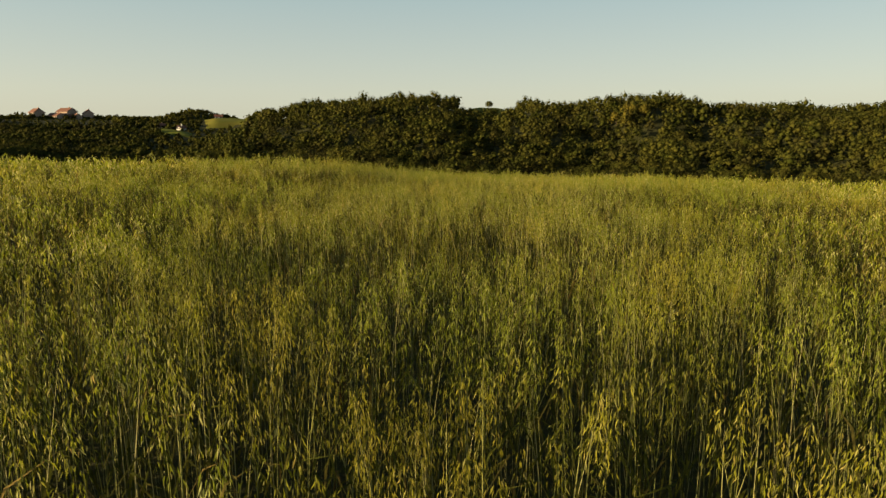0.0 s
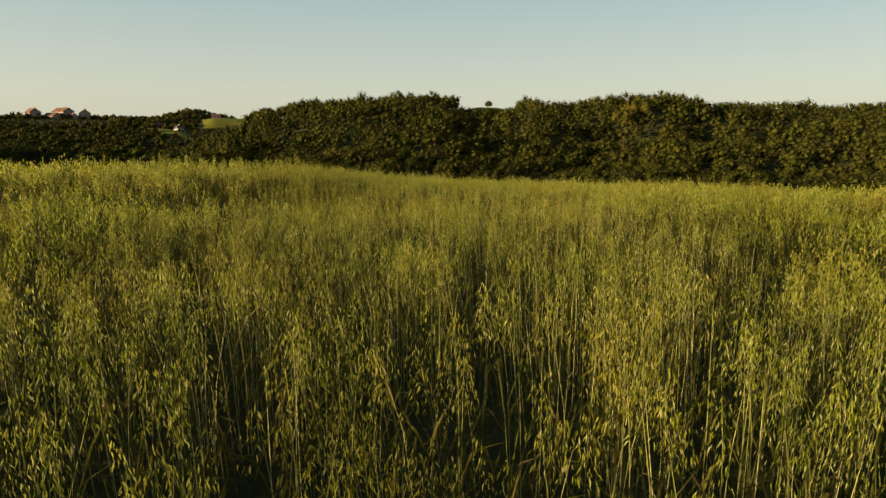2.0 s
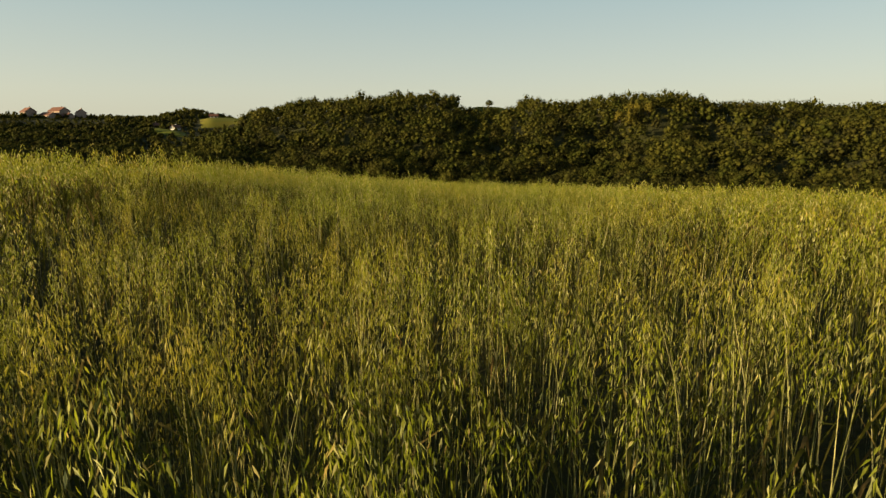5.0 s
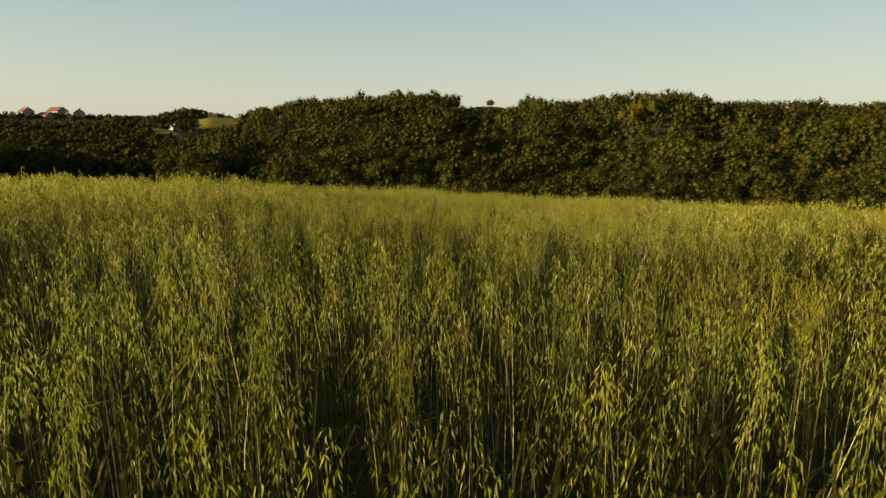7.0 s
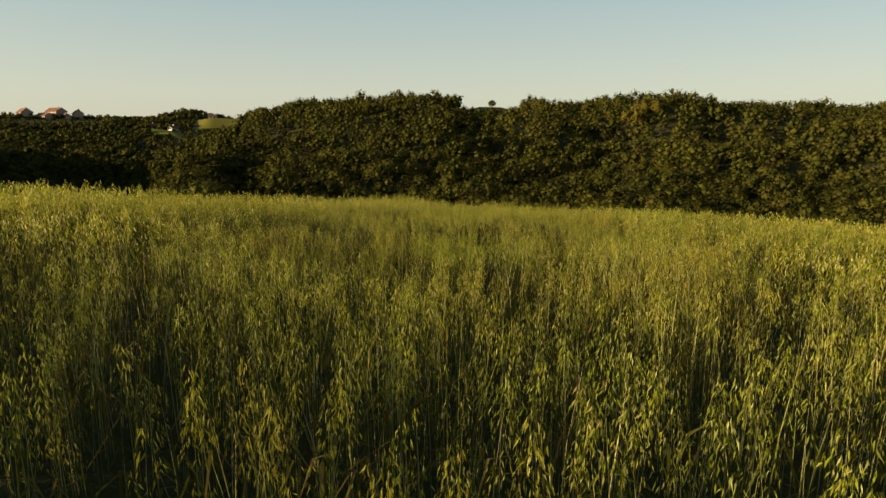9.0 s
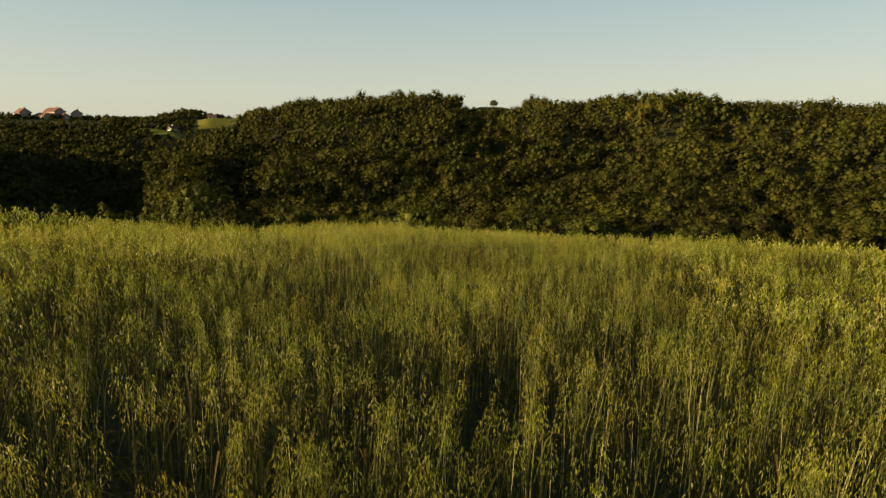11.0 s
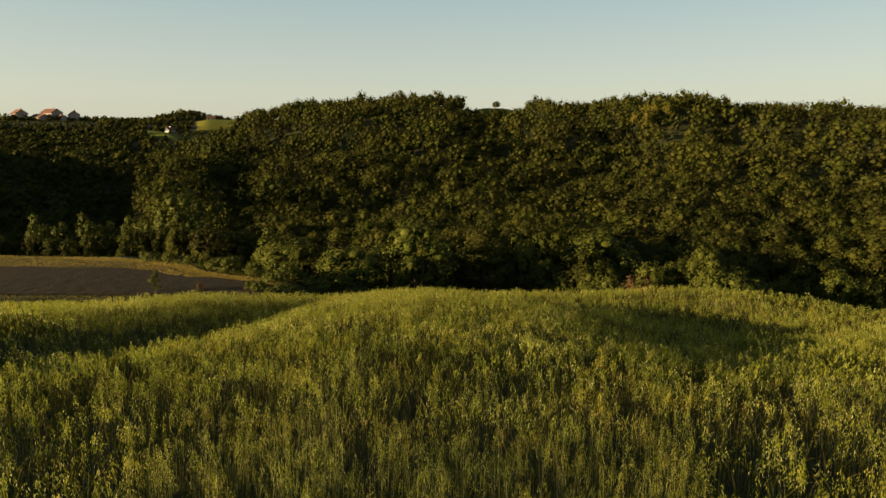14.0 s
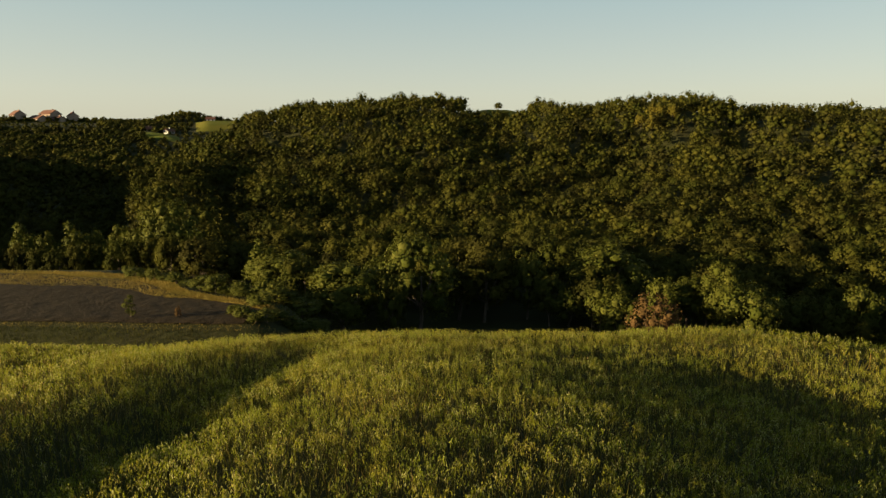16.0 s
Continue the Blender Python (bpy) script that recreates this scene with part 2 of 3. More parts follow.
def mesh_from(name, verts, tris, mats, mat_index=None, shade=False, normals=None):
    me = bpy.data.meshes.new(name)
    verts, tris = np.asarray(verts, np.float32), np.asarray(tris, np.int32)
    me.vertices.add(len(verts))
    me.vertices.foreach_set("co", verts.ravel())
    me.loops.add(tris.size)
    me.loops.foreach_set("vertex_index", tris.ravel())
    me.polygons.add(len(tris))
    me.polygons.foreach_set("loop_start", np.arange(0, tris.size, tris.shape[1], dtype=np.int32))
    for m in mats:
        me.materials.append(m)
    if mat_index is not None:
        me.polygons.foreach_set("material_index", np.asarray(mat_index, np.int32))
    if shade:
        me.polygons.foreach_set("use_smooth", np.ones(len(tris), bool))
    me.update(calc_edges=True)
    me.validate()
    if normals is not None:
        normals = normals / np.linalg.norm(normals, axis=1)[:, None]
        me.normals_split_custom_set_from_vertices(normals.astype(np.float32))
    return me


# ---- ground ----
def spaced(*runs):
    out = []
    for a, b, step in runs:
        out += list(np.arange(a, b, step))
    return np.array(out)


GROUND, nt, bsdf = material("soil_and_litter", 0.95, 0.1)
soil = ramp(nt, noise_tex(nt, 3.0, 8.0, 0.6), [(0.3, (0.020, 0.016, 0.009)), (0.55, (0.034, 0.029, 0.013)), (0.75, (0.034, 0.042, 0.012))])
nt.links.new(mixed(nt, noise_tex(nt, 0.15, 4.0), soil, (0.030, 0.036, 0.009)), bsdf.inputs["Base Color"])
bump = node(nt, "ShaderNodeBump", Strength=0.6, Distance=0.1)
nt.links.new(noise_tex(nt, 12.0, 6.0), bump.inputs["Height"])
nt.links.new(bump.outputs[0], bsdf.inputs["Normal"])

gx = spaced((-4000, -1000, 300), (-1000, -300, 50), (-300, -60, 10), (-60, 60, 1.0), (60, 300, 10), (300, 1000, 50), (1000, 4001, 300))
gy = spaced((-4000, -100, 300), (-100, -10, 10), (-10, 150, 1.0), (150, 300, 5), (300, 700, 10), (700, 1500, 50), (1500, 4501, 300))
X, Y = np.meshgrid(gx, gy)
G = np.stack([X.ravel(), Y.ravel(), ground_z(X.ravel(), Y.ravel())], 1)
nx, ny = len(gx), len(gy)
q = (np.arange(ny - 1)[:, None] * nx + np.arange(nx - 1)).ravel()
ground = new("ground", mesh_from("ground", G, np.stack([q, q + 1, q + nx + 1, q + nx], 1), [GROUND], shade=True))
tagged(ground, "dark soil of rolling farmland and wooded hills", "ground", kind="structure")


# ---- oats ----
def oat_stand(x, y, spikes, spike_len, leaves, leaf_width, stem_width, seed, folded=False, upright=0.0, broad=0.15, full=0.048, uneven=0.12):
    """Oat plants at the places given: a stem, bent leaf blades and a full drooping panicle of spikelets each."""
    rng = np.random.default_rng(seed)
    n = len(x)
    z = ground_z(x, y)
    tall = 1.10 + 0.20 * bumps(x, y, 1.7, 11) + (0.14 if folded else 0.22) * bumps(x, y, 0.8, 15) + (0.24 if folded else 0.30) * bumps(x, y, 0.3, 12) - np.abs(rng.normal(0, uneven, n))
    lean = rng.normal(0, 0.07, (n, 2)) + np.stack([bumps(x, y, 3.0, 13), bumps(x, y, 3.0, 14)], 1) * 0.12
    foot = np.stack([x, y, z], 1)
    V, T, M, count = [], [], [], 0

    def along(s):
        """Points on the stems at the share s of their height."""
        s = np.asarray(s)
        p = np.empty((n, 3))
        p[:, :2] = foot[:, :2] + lean * (s * s)[:, None] * tall[:, None]
        p[:, 2] = foot[:, 2] + s * tall
        return p

    def add(points, faces, index):
        nonlocal count
        k = points.shape[1]
        m = len(points)
        V.append(points.reshape(-1, 3))
        base = count + np.arange(m)[:, None, None] * k
        T.append((base + np.array(faces)[None]).reshape(-1, 3))
        M.append(np.full(m * len(faces), index))
        count += m * k

    turn = rng.random(n) * 2 * np.pi
    side = np.stack([np.cos(turn), np.sin(turn), np.zeros(n)], 1)
    one = np.ones(n)
    a, b, c = along(one * 0.05), along(one * 0.6), along(one * 0.97)
    w = side * stem_width / 2
    if folded:
        add(np.stack([a - w, a + w, b - w, b + w, c], 1), [(0, 1, 3), (0, 3, 2), (2, 3, 4)], 2)
    else:
        add(np.stack([a - w, a + w, c], 1), [(0, 1, 2)], 2)
    for i in range(leaves):
        s = 0.12 + 0.50 * (i + rng.random(n)) / leaves
        p = along(s)
        az = rng.random(n) * 2 * np.pi
        d = np.stack([np.cos(az), np.sin(az), np.zeros(n)], 1)
        e = np.stack([-np.sin(az), np.cos(az), np.zeros(n)], 1) * (leaf_width / 2)
        L = (0.20 + 0.18 * rng.random(n))[:, None]
        up = np.array([0, 0, 1.0])
        mid = p + d * L * (0.45 - 0.3 * upright) + up * L * (0.55 + 0.3 * rng.random((n, 1)))
        end = p + d * L * (1.0 - 0.6 * upright) + up * L * (rng.random((n, 1)) * 1.1 - 0.4 + 0.9 * upright)
        add(np.stack([p, mid - e, mid + e, end], 1), [(0, 2, 1), (1, 2, 3)], 0)
    # the panicle: narrow at its tip, fuller below, nodding to one side
    nod = rng.random(n) * 2 * np.pi
    length = 0.18 + 0.08 * rng.random(n)
    girth = full * (0.7 + 0.6 * rng.random(n))
    for i in range(spikes):
        u = (i + rng.random(n)) / spikes
        p = along(one)
        az = rng.random(n) * 2 * np.pi
        d = np.stack([np.cos(az), np.sin(az), np.zeros(n)], 1)
        out = girth * (0.22 + 0.78 * np.sin(np.minimum(u * 2.3, 2.2))) * np.sqrt(rng.random(n))
        p = p + d * out[:, None]
        p[:, 0] += np.cos(nod) * 0.035 * u
        p[:, 1] += np.sin(nod) * 0.035 * u
        p[:, 2] -= length * u - 0.02
        size = spike_len * (0.7 + 0.6 * rng.random(n))[:, None]
        axis = d * (0.05 + 0.45 * rng.random((n, 1))) + np.array([0, 0, -1.0]) + rng.normal(0, 0.16, (n, 3))
        axis /= np.linalg.norm(axis, axis=1)[:, None]
        az2 = rng.random(n) * 2 * np.pi
        wide = np.stack([np.cos(az2), np.sin(az2), np.zeros(n)], 1)
        wide -= axis * (wide * axis).sum(1)[:, None]
        wide /= np.linalg.norm(wide, axis=1)[:, None] + 1e-6
        if folded and i % 3 == 0:
            deep = np.cross(axis, wide)
            m = p + axis * size * 0.40
            add(np.stack([p, m + wide * size * 0.09, p + axis * size, m - wide * size * 0.07 + deep * size * 0.06], 1), [(0, 1, 2), (0, 2, 3)], 1)
        else:
            m = p + axis * size * 0.36
            add(np.stack([p, m + wide * size * broad, p + axis * size], 1), [(0, 1, 2)], 1)
    return np.concatenate(V), np.concatenate(T), np.concatenate(M)


def scattered(x0, x1, y0, y1, per_m2, seed):
    n = int((x1 - x0) * (y1 - y0) * per_m2)
    rng = np.random.default_rng(seed)
    return x0 + (x1 - x0) * rng.random(n), y0 + (y1 - y0) * rng.random(n)


def clumped(x, y, seed, patchy=0.8, thick=0.78):
    """Thins the stand unevenly, as it grows."""
    keep = strewn(len(x), seed) < thick + patchy * bumps(x, y, 0.4, 21) + 0.4 * bumps(x, y, 1.6, 22)
    return x[keep], y[keep]


def oats_grow(x, y):
    return (y < 78.8 + 1.5 * bumps(x, y, 9, 5) + 5.0 * smooth(-3, 15, x)) & (np.abs(x) < 0.75 * np.maximum(y, 0) + 4)


def tillered(x, y, shoots, spread, seed):
    """Each plant sends up several stems from one foot."""
    rng = np.random.default_rng(seed)
    x, y = np.repeat(x, shoots), np.repeat(y, shoots)
    return x + rng.normal(0, spread, len(x)), y + rng.normal(0, spread, len(y))


def fine_part(x, y):
    """The part of the field that is seen from near by."""
    edge = 1.2 * bumps(x, y, 2.0, 71)
    return (x > -7.5 - 5.5 * smooth(46, 56, y) + edge) & (x < 10 + 11 * smooth(46, 56, y) + edge)


def near_part(x, y):
    """The strip over which the eye passes lowest."""
    edge = 0.9 * bumps(x, y, 0.8, 72) + 0.9 * bumps(x, y, 2.6, 73)
    return (x > -2.6 + 0.9 * smooth(18, 34, y) + edge) & (x < 3.4 + 1.8 * smooth(16, 34, y) + edge) & (y < 41.0 + edge)


stands = []
x, y = scattered(-3.6, 7.0, 0.5, 43, 25, 31)
k = near_part(x, y)
x, y = tillered(*clumped(x[k], y[k], 41, 0.9, 0.92), 3, 0.045, 61)
stands.append(oat_stand(x, y, 42, 0.028, 2, 0.012, 0.0042, 51, True, 0.3, 0.145, 0.044, 0.20))
x, y = scattered(-13, 21, 1, 84, 18, 32)
k = oats_grow(x, y) & fine_part(x, y) & ~(near_part(x, y) & (y > 0.5))
x, y = clumped(x[k], y[k], 42, 1.9)
k = y + 1.5 * bumps(x, y, 2.0, 74) < 44
stands.append(oat_stand(*tillered(x[k], y[k], 3, 0.07, 62), 19, 0.043, 1, 0.014, 0.0038, 52, False, 0.4, 0.24, 0.047))
k = ~k & (strewn(len(x), 82) < 1 - 0.45 * smooth(56, 70, y))
stands.append(oat_stand(*tillered(x[k], y[k], 3, 0.07, 65), 10, 0.063, 1, 0.014, 0.004, 56, False, 0.4, 0.29, 0.050))
x, y = scattered(-48, 52, 3, 86, 6.5, 33)
k = oats_grow(x, y) & ~fine_part(x, y)
x, y = tillered(*clumped(x[k], y[k], 43, 1.2), 2, 0.09, 63)
stands.append(oat_stand(x, y, 7, 0.10, 1, 0.030, 0.006, 53, False, 0.4, 0.30, 0.07))
x, y = tillered(*scattered(-2.6, 3.2, 0.2, 4.2, 6, 38), 3, 0.045, 64)
stands.append(oat_stand(x, y, 42, 0.028, 2, 0.012, 0.0042, 55, True, 0.3, 0.145, 0.044, 0.20))
x, y = scattered(-6, 7, -8, 0.5, 25, 34)
stands.append(oat_stand(x, y, 10, 0.05, 1, 0.018, 0.007, 54))
# the rest of the field, beside and behind the flight
x, y = scattered(-50, 54, -14, 76, 2.4, 39)
k = ~(oats_grow(x, y) | ((y < 3) & (y > -8) & (np.abs(x) < 6)))
x, y = tillered(x[k], y[k], 2, 0.12, 66)
stands.append(oat_stand(x, y, 6, 0.13, 1, 0.045, 0.008, 57, False, 0.4, 0.30, 0.09))
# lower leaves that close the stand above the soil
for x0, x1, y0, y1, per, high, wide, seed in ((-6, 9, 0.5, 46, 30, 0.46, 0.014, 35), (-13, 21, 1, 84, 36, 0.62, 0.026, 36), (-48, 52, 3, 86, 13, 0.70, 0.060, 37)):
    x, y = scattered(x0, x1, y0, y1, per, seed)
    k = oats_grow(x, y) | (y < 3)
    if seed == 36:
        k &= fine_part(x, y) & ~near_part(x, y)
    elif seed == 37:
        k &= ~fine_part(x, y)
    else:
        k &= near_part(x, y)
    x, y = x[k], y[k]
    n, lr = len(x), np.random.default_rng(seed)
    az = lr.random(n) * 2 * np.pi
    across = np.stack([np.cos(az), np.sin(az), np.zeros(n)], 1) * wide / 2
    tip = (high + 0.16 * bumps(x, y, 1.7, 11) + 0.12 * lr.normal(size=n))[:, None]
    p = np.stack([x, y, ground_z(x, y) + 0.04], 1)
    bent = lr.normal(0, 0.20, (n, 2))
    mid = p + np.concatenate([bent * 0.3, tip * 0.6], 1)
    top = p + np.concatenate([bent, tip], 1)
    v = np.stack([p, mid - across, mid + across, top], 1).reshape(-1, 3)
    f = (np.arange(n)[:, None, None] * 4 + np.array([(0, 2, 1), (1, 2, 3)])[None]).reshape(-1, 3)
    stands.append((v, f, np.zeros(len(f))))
V, T, M, count = [], [], [], 0
for v, t, m in stands:
    V.append(v), T.append(t + count), M.append(m)
    count += len(v)
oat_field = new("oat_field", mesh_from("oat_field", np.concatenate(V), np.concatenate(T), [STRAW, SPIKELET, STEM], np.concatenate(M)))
tagged(oat_field, "ripening green and straw-yellow oats with drooping panicles", "oat field", kind="stuff")


# ---- trees ----
bm = bmesh.new()
bmesh.ops.create_icosphere(bm, subdivisions=1, radius=1)
ICO_V = np.array([v.co[:] for v in bm.verts])
ICO_F = np.array([[v.index for v in f.verts] for f in bm.faces])
bm.free()


def crown(rng, height, width, leaves, leaf, lobes, base=0.25):
    """A broken, rounded crown of leaf clumps on lobes that bulge from a dome. Returns clump corners, faces, and the lobes' own inner bodies."""
    half, mid = height * (1 - base) / 2, height * (1 + base) / 2
    centres, radii = [], []
    for i in range(lobes):
        u = (i + 0.5) / lobes
        up = 0.93 - 1.70 * u + rng.normal(0, 0.07)
        flat = math.sqrt(max(0.0, 1 - up * up))
        az = i * 2.4 + rng.random() * 0.9
        reach = 0.50 + 0.24 * rng.random()
        centres.append((math.cos(az) * flat * width * 0.5 * reach, math.sin(az) * flat * width * 0.5 * reach, mid + up * half * (reach + 0.06)))
        radii.append(width * (0.14 + 0.11 * rng.random()) * (1.1 - 0.1 * up) * math.sqrt(15 / lobes))
    centres, radii = np.array(centres), np.array(radii)
    pick = rng.choice(lobes, leaves, p=radii ** 2 / (radii ** 2).sum())
    away = centres - np.array([0, 0, mid - 0.25 * half])
    away /= np.linalg.norm(away, axis=1)[:, None]
    d = rng.normal(size=(leaves, 3)) + away[pick] * 0.9
    d /= np.linalg.norm(d, axis=1)[:, None]
    r = radii[pick] * (0.72 + 0.44 * rng.random(leaves))
    p = centres[pick] + d * r[:, None] * np.array([1, 1, 0.9])
    nrm = d + rng.normal(0, 0.6, (leaves, 3))
    nrm /= np.linalg.norm(nrm, axis=1)[:, None]
    t = np.cross(nrm, rng.normal(size=(leaves, 3)))
    t /= np.linalg.norm(t, axis=1)[:, None]
    s = np.cross(nrm, t)
    size = leaf * (0.6 + 0.8 * rng.random((leaves, 1)))
    out = d * 0.40 + away[pick] * 0.65 + nrm * 0.5
    out /= np.linalg.norm(out, axis=1)[:, None]
    return p, t, s, nrm, size, centres, radii, out


def leaf_mesh(parts, quad):
    p, t, s, nrm, size = parts[:5]
    if quad:
        pts = np.stack([p - t * size * 0.6, p + s * size * 0.42 + nrm * size * 0.12, p + t * size * 0.6, p - s * size * 0.42 - nrm * size * 0.1], 1)
        faces = np.array([(0, 1, 2), (0, 2, 3)])
    else:
        pts = np.stack([p - t * size * 0.6, p + s * size * 0.55, p + t * size * 0.55 - s * size * 0.2], 1)
        faces = np.array([(0, 2, 1)])
    k = pts.shape[1]
    return pts.reshape(-1, 3), (np.arange(len(p))[:, None, None] * k + faces[None]).reshape(-1, 3)


OCT_V = np.array([(1, 0, 0), (0, 1, 0), (-1, 0, 0), (0, -1, 0), (0, 0, 1), (0, 0, -1)], float)
OCT_F = np.array([(0, 1, 4), (1, 2, 4), (2, 3, 4), (3, 0, 4), (1, 0, 5), (2, 1, 5), (3, 2, 5), (0, 3, 5)])


def body_mesh(parts, rng, share=0.74, ball=ICO_V, sides=ICO_F):
    centres, radii = parts[5], parts[6]
    v = ball[None] * (radii * share)[:, None, None] * (0.85 + 0.3 * rng.random((len(centres), len(ball), 1))) * np.array([1, 1, 0.85]) + centres[:, None]
    f = np.arange(len(centres))[:, None, None] * len(ball) + sides[None]
    nv = np.broadcast_to(ball[None], v.shape)
    return v.reshape(-1, 3), f.reshape(-1, 3), nv.reshape(-1, 3)


def tube(bm, a, b, ra, rb, sides=6):
    a, b = Vector(a), Vector(b)
    turn = (b - a).to_track_quat("Z", "Y")
    rings = []
    for p, r in ((a, ra), (b, rb)):
        rings.append([bm.verts.new(p + turn @ Vector((math.cos(i * 2 * math.pi / sides) * r, math.sin(i * 2 * math.pi / sides) * r, 0))) for i in range(sides)])
    for i in range(sides):
        j = (i + 1) % sides
        bm.faces.new((rings[0][i], rings[0][j], rings[1][j], rings[1][i]))
    bm.faces.new(rings[1])


def part(name, bm, mat, parent, label=""):
    if isinstance(bm, bmesh.types.BMesh):
        me = bpy.data.meshes.new(name)
        bm.to_mesh(me)
        bm.free()
        me.materials.append(mat)
    else:
        me = bm
    ob = new(name, me)
    ob.parent = parent
    return tagged(ob, label)


def tree(name, seed, height, width, leaves, leaf, lobes, mat, base=0.25, label="", category="tree", group="", inner=0.56):
    rng = np.random.default_rng(seed)
    root = tagged(new(name), label, category, group)
    c = crown(rng, height, width, leaves, leaf, lobes, base)
    bm = bmesh.new()
    thick = 0.022 * height + 0.04
    bend = Vector((rng.normal() * 0.25, rng.normal() * 0.25, height * max(base, 0.18)))
    tube(bm, (0, 0, -0.6), bend, thick, thick * 0.75, 7)
    tube(bm, bend, bend + Vector((0, 0, height * 0.4)), thick * 0.75, thick * 0.25, 6)
    for q in c[5][lobes // 4::3]:
        tube(bm, bend + Vector((0, 0, 0.12 * height * rng.random())), q, thick * 0.4, thick * 0.1, 5)
    part("trunk", bm, BARK, root)
    lv, lf = leaf_mesh(c, False)
    bv, bf, bn = body_mesh(c, rng, inner)
    me = mesh_from("crown", np.concatenate([lv, bv]), np.concatenate([lf, bf + len(lv)]), [mat],
                   None, True, np.concatenate([np.repeat(c[7], 3, 0), bn]))
    part("crown", me, mat, root)
    return root


WOOD = "trees along the edge of the wood"
kinds = []
for i in range(8):
    kinds.append(tree("oak_tree", 100 + i, 9.5, 7.4, 1800, 0.37, 21 + i % 4, FOLIAGE, 0.20 + 0.02 * (i % 3),
                      "broad dark-green oak at the edge of the wood", "tree", WOOD))
willows = [tree("willow_tree", 120 + i, 9.5, 7.4, 3400, 0.26, 24, YOUNG, 0.12,
                "leafy green willow catching the evening sun in the valley", "tree", "sunlit trees in the valley") for i in range(2)]
bushes = [tree("bush", 130 + i, 5.0, 4.6, 1400, 0.22, 16, YOUNG, 0.08, "dense leafy green bush at the foot of the wood", "bush",
               "bushes in the valley") for i in range(3)]
poplars = [tree("young_poplar", 140 + i, 8.0, 3.0, 1000, 0.26, 10, YOUNG, 0.12, "slender young poplar with sunlit yellow-green leaves", "tree",
                "young poplars beyond the ploughed field") for i in range(2)]
golden = [tree("golden_tree", 160 + i, 9.5, 7.4, 500, 0.9, 10, GOLDEN, 0.2, "yellow-green tree standing out from the dark wood", "tree",
               "yellow-green trees in the wood") for i in range(2)]
russet = tree("bare_shrub", 150, 5.0, 4.6, 1500, 0.20, 14, RUSSET, 0.05, "russet half-bare shrub of fine twigs", "shrub", inner=0.5)
SIZE = {}
for k, h, w in [(k, 9.5, 7.4) for k in kinds + willows + golden] + [(k, 5.0, 4.6) for k in bushes + [russet]] + [(k, 8.0, 3.0) for k in poplars]:
    SIZE[k.name] = (h, w)
rng = np.random.default_rng(7)
spare = set(SIZE)


def land(x, y):
    return float(ground_z(np.array([float(x)]), np.array([float(y)]))[0])


def stand_tree(kind, x, y, wide, high, turn):
    """Puts a tree of that kind on the ground, scaled in width and height."""
    m = pose(x, y, land(x, y) - 0.1, 0, 0, turn)
    if kind.name in spare:
        spare.remove(kind.name)
        ob = kind
        ob.matrix_basis = m
    else:
        ob = copy_thing(kind, m)
    ob.scale = (wide, wide, high)
    return ob


def tree_to(kind, x, y, top, width):
    """A tree whose crown reaches the height top and is so wide."""
    h, w = SIZE[kind.name]
    return stand_tree(kind, x, y, width / w / 0.95, (top - land(x, y)) / h / 0.97, (x * 37 + y * 11) % 360)


FRONT = [(willows[0], 26.7, 132.6, -12.8, 9.7), (willows[0], 37.9, 126.7, -16.8, 4.9), (willows[1], 41.0, 123.8, -14.5, 5.2), (bushes[0], 42.4, 118.8, -16.9, 6.3),
         (russet, 28.6, 115.6, -16.9, 4.6), (bushes[1], 25.3, 118.6, -18.1, 4.6), (bushes[2], 59.6, 129.9, -22.9, 3.9), (bushes[0], 65.0, 127.0, -19.4, 6.7),
         (willows[0], -11.7, 118.3, -12.7, 9.8), (willows[1], -1.9, 120.4, -9.9, 8.8), (bushes[1], -5.6, 117.3, -15.1, 3.4), (willows[0], -24.1, 133.2, -14.3, 9.9),
         (poplars[0], -29.8, 141.1, -13.0, 3.9), (bushes[2], 14.2, 128.5, -14.3, 4.6), (willows[1], -52.4, 156.9, -9.3, 10.0), (bushes[0], 31.6, 117.7, -19.4, 3.2),
         (poplars[0], -82.7, 157.6, -12.0, 4.2), (poplars[1], -78.0, 157.7, -12.8, 2.9), (poplars[0], -72.3, 157.7, -11.6, 3.6), (poplars[1], -68.8, 158.8, -12.7, 3.2),
         (poplars[1], -63.4, 157.8, -11.6, 2.9), (bushes[2], -59.0, 155.9, -15.2, 4.6)]
for one in FRONT:
    if one[1] > 20:
        one = (one[0], one[1] * 0.975, one[2] - 3.0, one[3] + 0.9, one[4])
    tree_to(*one[:4], one[4] * 1.2)
for i in range(18):
    x, y = 17 + 3.1 * i + rng.uniform(-1, 1), 121 + rng.uniform(-2, 5) + 0.1 * i
    tree_to(bushes[i % 3] if i % 3 else willows[i % 2], x, y, -16.6 - 3.0 * float(smooth(35, 60, np.array(x))) + rng.uniform(-1.5, 1.2), rng.uniform(4, 6.5))
